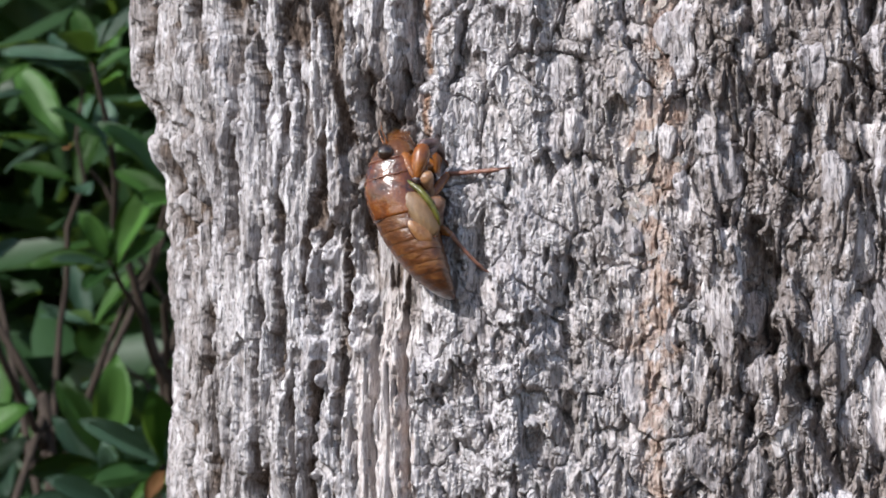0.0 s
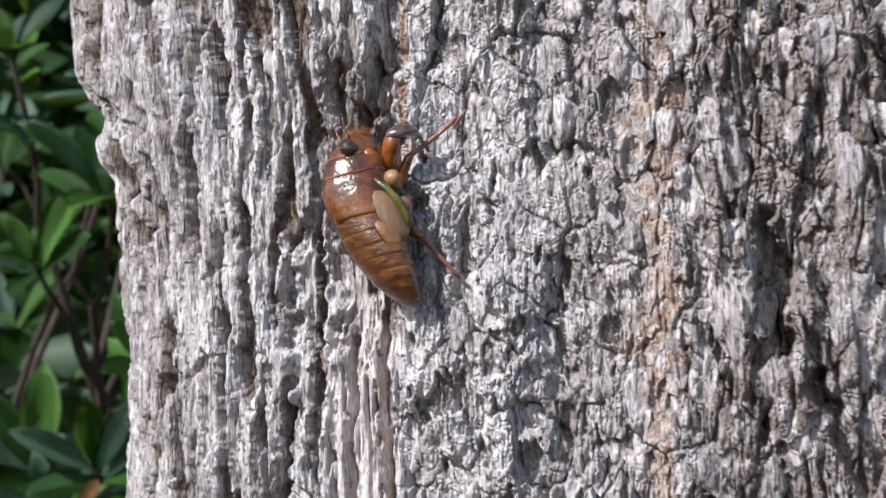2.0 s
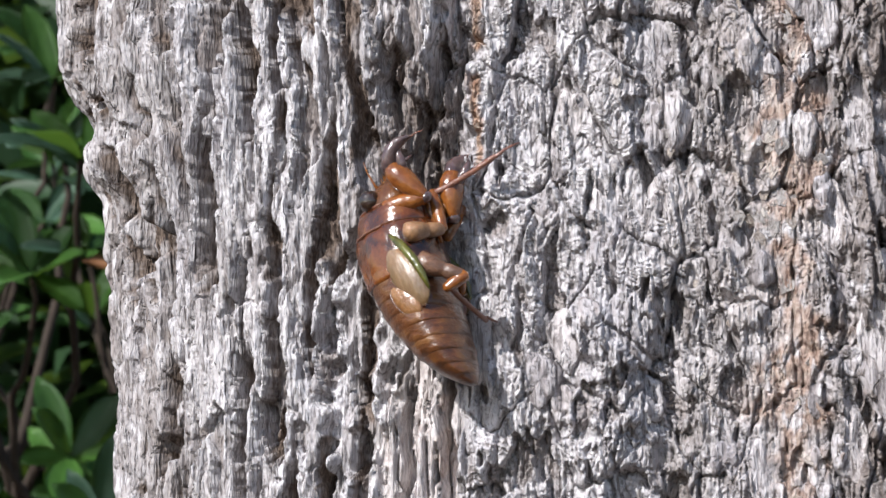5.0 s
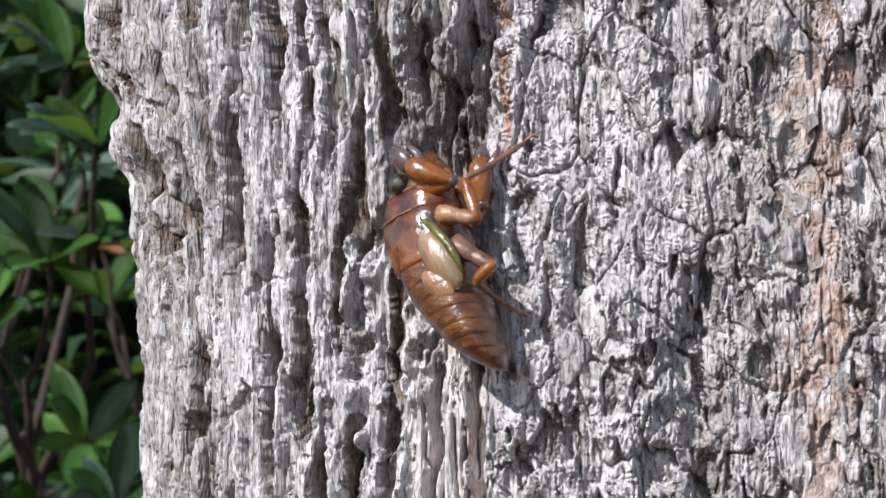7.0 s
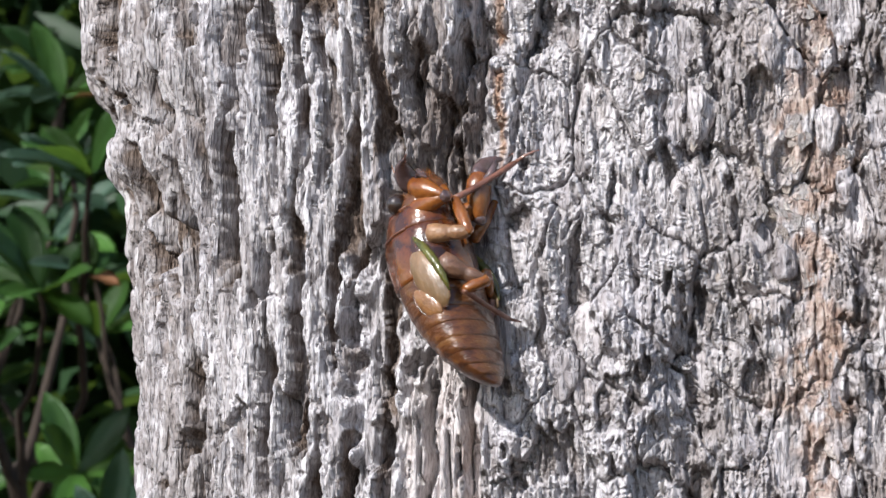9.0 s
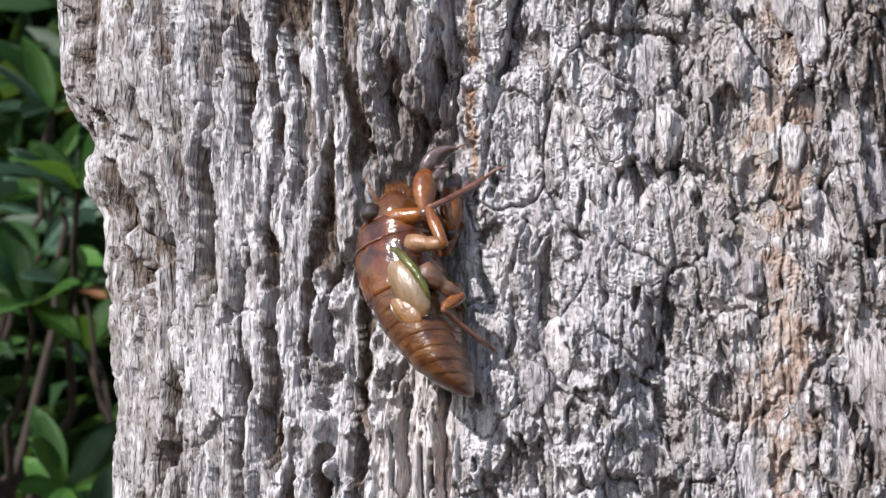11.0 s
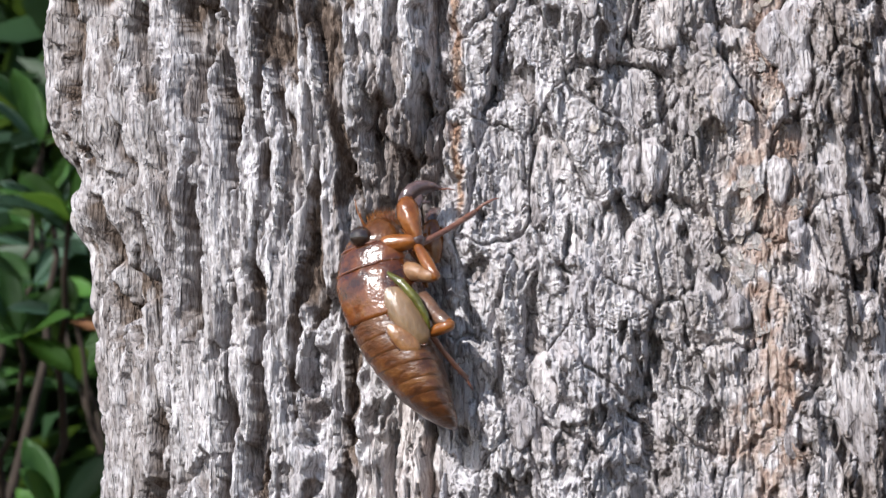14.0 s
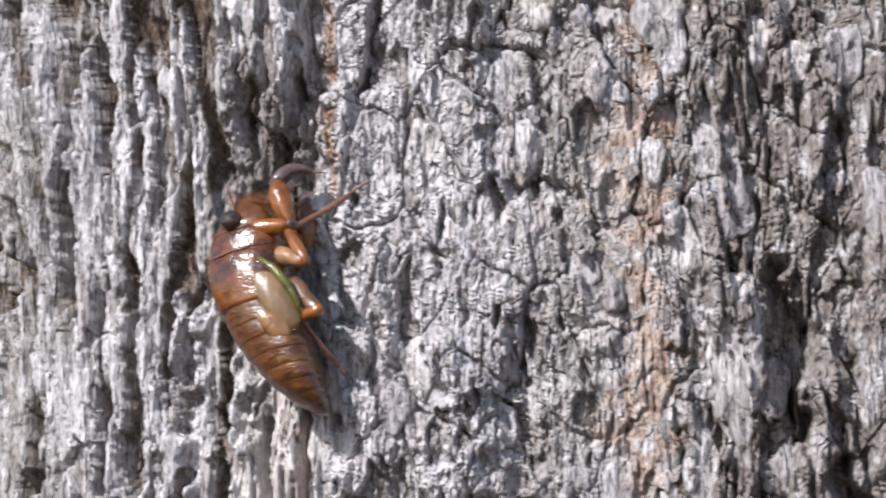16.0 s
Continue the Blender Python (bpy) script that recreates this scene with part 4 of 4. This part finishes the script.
def motions():
    """The nymph shuffles and turns on its side; its legs reach and grip."""
    walk(nymph, [
        (0, pose(-0.00108, -0.00430, 0.60537, 10.6, -8.1, -72.7)),
        (1.5, pose(-0.00310, -0.00426, 0.60540, 6.4, -11.1, -62.0)),
        (2.5, pose(-0.00404, -0.00430, 0.60461, 9.1, -12.0, -66.0)),
        (3, pose(-0.00431, -0.00436, 0.60481, 8.1, -12.9, -63.8)),
        (5.5, pose(-0.00665, -0.00421, 0.59998, 18.2, -4.5, -117.0)),
        (6.5, pose(-0.00630, -0.00419, 0.59993, 16.7, -4.2, -110.3)),
        (7, pose(-0.00643, -0.00416, 0.59953, 16.7, -7.7, -106.9)),
        (8.5, pose(-0.00618, -0.00425, 0.59947, 17.9, -5.4, -119.1)),
        (11, pose(-0.00615, -0.00413, 0.60004, 15.9, -7.3, -108.0)),
        (12, pose(-0.00604, -0.00411, 0.60091, 13.4, -10.9, -98.7)),
        (12.5, pose(-0.00639, -0.00402, 0.60074, 12.8, -11.2, -94.2)),
        (15, pose(-0.00654, -0.00404, 0.60082, 11.3, -9.5, -86.3)),
        (16, pose(-0.00654, -0.00404, 0.60082, 11.3, -9.5, -86.3)),
    ])
    walk(fore_coxa, [
        (0, aim((3.10, -0.50, 9.60), (4.41, 0.60, 5.66))),
        (1.5, aim((3.10, -0.50, 9.60), (1.88, 2.53, 6.80))),
        (2.5, aim((3.10, -0.50, 9.60), (1.15, 3.13, 8.35))),
        (3, aim((3.10, -0.50, 9.60), (2.19, 3.70, 9.39))),
        (5.5, aim((3.10, -0.50, 9.60), (1.94, 3.67, 9.53))),
        (6.5, aim((3.10, -0.50, 9.60), (2.67, 3.74, 9.80))),
        (7, aim((3.10, -0.50, 9.60), (3.77, 3.73, 9.18))),
        (8.5, aim((3.10, -0.50, 9.60), (3.19, 3.79, 9.64))),
        (11, aim((3.10, -0.50, 9.60), (3.12, 3.74, 8.86))),
        (12, aim((3.10, -0.50, 9.60), (4.36, 3.52, 8.71))),
        (12.5, aim((3.10, -0.50, 9.60), (4.45, 3.51, 8.83))),
        (15, aim((3.10, -0.50, 9.60), (4.05, 3.66, 9.04))),
        (16, aim((3.10, -0.50, 9.60), (4.05, 3.66, 9.04))),
    ])
    walk(fore_femur, [
        (0, aim((4.41, 0.60, 5.66), (4.00, 3.17, 11.29))),
        (1.5, aim((1.88, 2.53, 6.80), (6.62, 3.29, 10.73))),
        (2.5, aim((1.15, 3.13, 8.35), (4.09, 3.49, 13.79))),
        (3, aim((2.19, 3.70, 9.39), (5.66, 2.01, 14.24))),
        (5.5, aim((1.94, 3.67, 9.53), (3.01, -0.02, 14.37))),
        (6.5, aim((2.67, 3.74, 9.80), (3.89, -1.47, 12.99))),
        (7, aim((3.77, 3.73, 9.18), (4.90, -1.03, 12.96))),
        (8.5, aim((3.19, 3.79, 9.64), (3.28, -1.55, 12.81))),
        (11, aim((3.12, 3.74, 8.86), (1.22, 4.50, 14.72))),
        (12, aim((4.36, 3.52, 8.71), (4.41, 3.81, 14.90))),
        (12.5, aim((4.45, 3.51, 8.83), (3.64, 3.54, 14.97))),
        (15, aim((4.05, 3.66, 9.04), (2.49, 3.09, 15.01))),
        (16, aim((4.05, 3.66, 9.04), (2.49, 3.09, 15.01))),
    ])
    walk(fore_claw, [
        (0, aim((4.00, 3.17, 11.29), (1.16, 6.19, 8.50), (-0.41, 2.56, 5.63))),
        (1.5, aim((6.62, 3.29, 10.73), (3.50, 7.09, 9.79), (4.74, 0.76, 3.92))),
        (2.5, aim((4.09, 3.49, 13.79), (4.88, 8.26, 12.44), (2.94, 0.36, 5.44))),
        (3, aim((5.66, 2.01, 14.24), (4.73, 6.12, 16.93), (3.47, -1.69, 4.85))),
        (5.5, aim((3.01, -0.02, 14.37), (3.42, 4.20, 16.98), (1.07, -3.70, 4.83))),
        (6.5, aim((3.89, -1.47, 12.99), (8.19, 0.50, 14.59), (1.22, -5.21, 3.19))),
        (7, aim((4.90, -1.03, 12.96), (1.75, -2.78, 16.43), (1.13, -4.76, 3.78))),
        (8.5, aim((3.28, -1.55, 12.81), (7.33, 0.68, 14.69), (0.09, -5.34, 3.17))),
        (11, aim((1.22, 4.50, 14.72), (0.74, 9.18, 16.38), (-1.89, 0.76, 5.85))),
        (12, aim((4.41, 3.81, 14.90), (0.98, 7.37, 15.65), (0.05, 0.29, 6.19))),
        (12.5, aim((3.64, 3.54, 14.97), (1.14, 7.81, 15.59), (-0.81, 0.02, 6.14))),
        (15, aim((2.49, 3.09, 15.01), (2.21, 8.07, 15.29), (-1.56, -0.57, 5.97))),
        (16, aim((2.49, 3.09, 15.01), (2.21, 8.07, 15.29), (-1.56, -0.57, 5.97))),
    ])
    walk(mid_coxa, [
        (0, aim((3.70, 2.30, 5.20), (0.80, 2.64, 2.94))),
        (1.5, aim((3.70, 2.30, 5.20), (0.33, 3.36, 4.09))),
        (2.5, aim((3.70, 2.30, 5.20), (0.44, 3.85, 4.54))),
        (3, aim((3.70, 2.30, 5.20), (0.63, 4.15, 4.40))),
        (5.5, aim((3.70, 2.30, 5.20), (0.43, 4.11, 5.55))),
        (6.5, aim((3.70, 2.30, 5.20), (3.46, 5.61, 3.55))),
        (7, aim((3.70, 2.30, 5.20), (3.68, 5.68, 3.65))),
        (8.5, aim((3.70, 2.30, 5.20), (2.56, 5.76, 4.32))),
        (11, aim((3.70, 2.30, 5.20), (4.27, 5.74, 3.92))),
        (12, aim((3.70, 2.30, 5.20), (4.82, 5.28, 3.30))),
        (12.5, aim((3.70, 2.30, 5.20), (5.15, 5.17, 3.37))),
        (15, aim((3.70, 2.30, 5.20), (5.97, 4.68, 3.51))),
        (16, aim((3.70, 2.30, 5.20), (5.97, 4.68, 3.51))),
    ])
    walk(mid_femur, [
        (0, aim((0.80, 2.64, 2.94), (-0.87, 6.58, 6.55))),
        (1.5, aim((0.33, 3.36, 4.09), (1.30, 5.96, 9.00))),
        (2.5, aim((0.44, 3.85, 4.54), (4.41, 5.78, 8.10))),
        (3, aim((0.63, 4.15, 4.40), (4.76, 5.81, 7.87))),
        (5.5, aim((0.43, 4.11, 5.55), (-1.34, 2.96, 10.79))),
        (6.5, aim((3.46, 5.61, 3.55), (3.15, 5.61, 9.14))),
        (7, aim((3.68, 5.68, 3.65), (2.96, 4.99, 9.15))),
        (8.5, aim((2.56, 5.76, 4.32), (1.34, 3.97, 9.46))),
        (11, aim((4.27, 5.74, 3.92), (3.28, 4.41, 9.25))),
        (12, aim((4.82, 5.28, 3.30), (3.98, 3.70, 8.60))),
        (12.5, aim((5.15, 5.17, 3.37), (4.03, 3.54, 8.61))),
        (15, aim((5.97, 4.68, 3.51), (3.83, 3.19, 8.47))),
        (16, aim((5.97, 4.68, 3.51), (3.83, 3.19, 8.47))),
    ])
    walk(mid_shank, [
        (0, aim((-0.87, 6.58, 6.55), (4.45, 14.11, 4.80))),
        (1.5, aim((1.30, 5.96, 9.00), (7.70, 12.37, 11.45))),
        (2.5, aim((4.41, 5.78, 8.10), (3.42, 14.34, 11.71))),
        (3, aim((4.76, 5.81, 7.87), (4.59, 14.57, 11.14))),
        (5.5, aim((-1.34, 2.96, 10.79), (-2.36, 12.13, 12.05))),
        (6.5, aim((3.15, 5.61, 9.14), (-3.99, 10.75, 12.46))),
        (7, aim((2.96, 4.99, 9.15), (-3.13, 11.04, 12.94))),
        (8.5, aim((1.34, 3.97, 9.46), (-5.15, 9.54, 13.27))),
        (11, aim((3.28, 4.41, 9.25), (-3.37, 9.94, 12.88))),
        (12, aim((3.98, 3.70, 8.60), (-1.09, 10.45, 12.72))),
        (12.5, aim((4.03, 3.54, 8.61), (-0.15, 11.01, 12.49))),
        (15, aim((3.83, 3.19, 8.47), (0.39, 11.17, 12.06))),
        (16, aim((3.83, 3.19, 8.47), (0.39, 11.17, 12.06))),
    ])
    walk(mid_foot, [
        (0, aim((4.45, 14.11, 4.80), (2.33, 16.75, 5.04))),
        (1.5, aim((7.70, 12.37, 11.45), (6.25, 15.09, 12.87))),
        (2.5, aim((3.42, 14.34, 11.71), (6.45, 15.65, 12.47))),
        (3, aim((4.59, 14.57, 11.14), (7.32, 16.45, 11.82))),
        (5.5, aim((-2.36, 12.13, 12.05), (-4.73, 14.49, 12.93))),
        (6.5, aim((-3.99, 10.75, 12.46), (-5.07, 13.92, 13.50))),
        (7, aim((-3.13, 11.04, 12.94), (-3.89, 14.36, 13.80))),
        (8.5, aim((-5.15, 9.54, 13.27), (-6.45, 12.67, 13.97))),
        (11, aim((-3.37, 9.94, 12.88), (-4.13, 13.22, 13.69))),
        (12, aim((-1.09, 10.45, 12.72), (-1.48, 13.81, 13.58))),
        (12.5, aim((-0.15, 11.01, 12.49), (-0.33, 14.40, 13.44))),
        (15, aim((0.39, 11.17, 12.06), (0.60, 14.51, 13.10))),
        (16, aim((0.39, 11.17, 12.06), (0.60, 14.51, 13.10))),
    ])
    walk(hind_coxa, [
        (0, aim((3.50, 3.00, 0.40), (0.41, 2.99, -2.30))),
        (1.5, aim((3.50, 3.00, 0.40), (0.43, 4.33, -1.97))),
        (2.5, aim((3.50, 3.00, 0.40), (0.58, 3.91, -2.33))),
        (3, aim((3.50, 3.00, 0.40), (1.00, 4.05, -2.67))),
        (5.5, aim((3.50, 3.00, 0.40), (2.01, 6.24, -1.66))),
        (6.5, aim((3.50, 3.00, 0.40), (1.47, 5.51, -2.17))),
        (7, aim((3.50, 3.00, 0.40), (3.37, 5.93, -2.48))),
        (8.5, aim((3.50, 3.00, 0.40), (1.52, 5.74, -1.99))),
        (11, aim((3.50, 3.00, 0.40), (1.31, 5.08, -2.34))),
        (12, aim((3.50, 3.00, 0.40), (4.16, 5.56, -2.74))),
        (12.5, aim((3.50, 3.00, 0.40), (4.09, 5.60, -2.72))),
        (15, aim((3.50, 3.00, 0.40), (5.53, 4.95, -2.59))),
        (16, aim((3.50, 3.00, 0.40), (5.53, 4.95, -2.59))),
    ])
    walk(hind_femur, [
        (0, aim((0.41, 2.99, -2.30), (1.77, 4.72, -4.03))),
        (1.5, aim((0.43, 4.33, -1.97), (1.70, 5.93, -3.88))),
        (2.5, aim((0.58, 3.91, -2.33), (0.60, 5.87, -4.34))),
        (3, aim((1.00, 4.05, -2.67), (-0.08, 6.26, -3.99))),
        (5.5, aim((2.01, 6.24, -1.66), (3.56, 3.93, -2.25))),
        (6.5, aim((1.47, 5.51, -2.17), (2.98, 3.66, -3.63))),
        (7, aim((3.37, 5.93, -2.48), (3.54, 3.48, -3.77))),
        (8.5, aim((1.52, 5.74, -1.99), (3.41, 3.74, -2.62))),
        (11, aim((1.31, 5.08, -2.34), (3.14, 3.36, -3.59))),
        (12, aim((4.16, 5.56, -2.74), (3.88, 2.79, -2.84))),
        (12.5, aim((4.09, 5.60, -2.72), (4.12, 2.82, -2.81))),
        (15, aim((5.53, 4.95, -2.59), (4.13, 2.55, -2.86))),
        (16, aim((5.53, 4.95, -2.59), (4.13, 2.55, -2.86))),
    ])
    walk(hind_shank, [
        (0, aim((1.77, 4.72, -4.03), (0.26, 8.94, -10.45))),
        (1.5, aim((1.70, 5.93, -3.88), (1.54, 10.14, -10.53))),
        (2.5, aim((0.60, 5.87, -4.34), (0.36, 9.86, -11.18))),
        (3, aim((-0.08, 6.26, -3.99), (-0.02, 9.61, -11.09))),
        (5.5, aim((3.56, 3.93, -2.25), (-3.45, 4.85, -5.57))),
        (6.5, aim((2.98, 3.66, -3.63), (-2.99, 6.15, -8.09))),
        (7, aim((3.54, 3.48, -3.77), (-2.94, 5.68, -7.56))),
        (8.5, aim((3.41, 3.74, -2.62), (-3.77, 4.37, -5.61))),
        (11, aim((3.14, 3.36, -3.59), (-2.76, 5.74, -8.20))),
        (12, aim((3.88, 2.79, -2.84), (-2.02, 4.59, -7.68))),
        (12.5, aim((4.12, 2.82, -2.81), (-1.47, 5.09, -7.82))),
        (15, aim((4.13, 2.55, -2.86), (-0.29, 5.69, -8.56))),
        (16, aim((4.13, 2.55, -2.86), (-0.29, 5.69, -8.56))),
    ])
    walk(hind_foot, [
        (0, aim((0.26, 8.94, -10.45), (-0.79, 10.26, -11.32))),
        (1.5, aim((1.54, 10.14, -10.53), (1.40, 11.52, -11.84))),
        (2.5, aim((0.36, 9.86, -11.18), (0.14, 10.59, -13.00))),
        (3, aim((-0.02, 9.61, -11.09), (-0.05, 10.51, -12.82))),
        (5.5, aim((-3.45, 4.85, -5.57), (-5.25, 5.37, -5.95))),
        (6.5, aim((-2.99, 6.15, -8.09), (-4.41, 6.89, -9.22))),
        (7, aim((-2.94, 5.68, -7.56), (-4.49, 6.56, -8.29))),
        (8.5, aim((-3.77, 4.37, -5.61), (-5.54, 5.01, -5.98))),
        (11, aim((-2.76, 5.74, -8.20), (-4.27, 6.22, -9.32))),
        (12, aim((-2.02, 4.59, -7.68), (-3.18, 4.94, -9.21))),
        (12.5, aim((-1.47, 5.09, -7.82), (-2.50, 5.58, -9.46))),
        (15, aim((-0.29, 5.69, -8.56), (-1.29, 6.20, -10.17))),
        (16, aim((-0.29, 5.69, -8.56), (-1.29, 6.20, -10.17))),
    ])


motions()
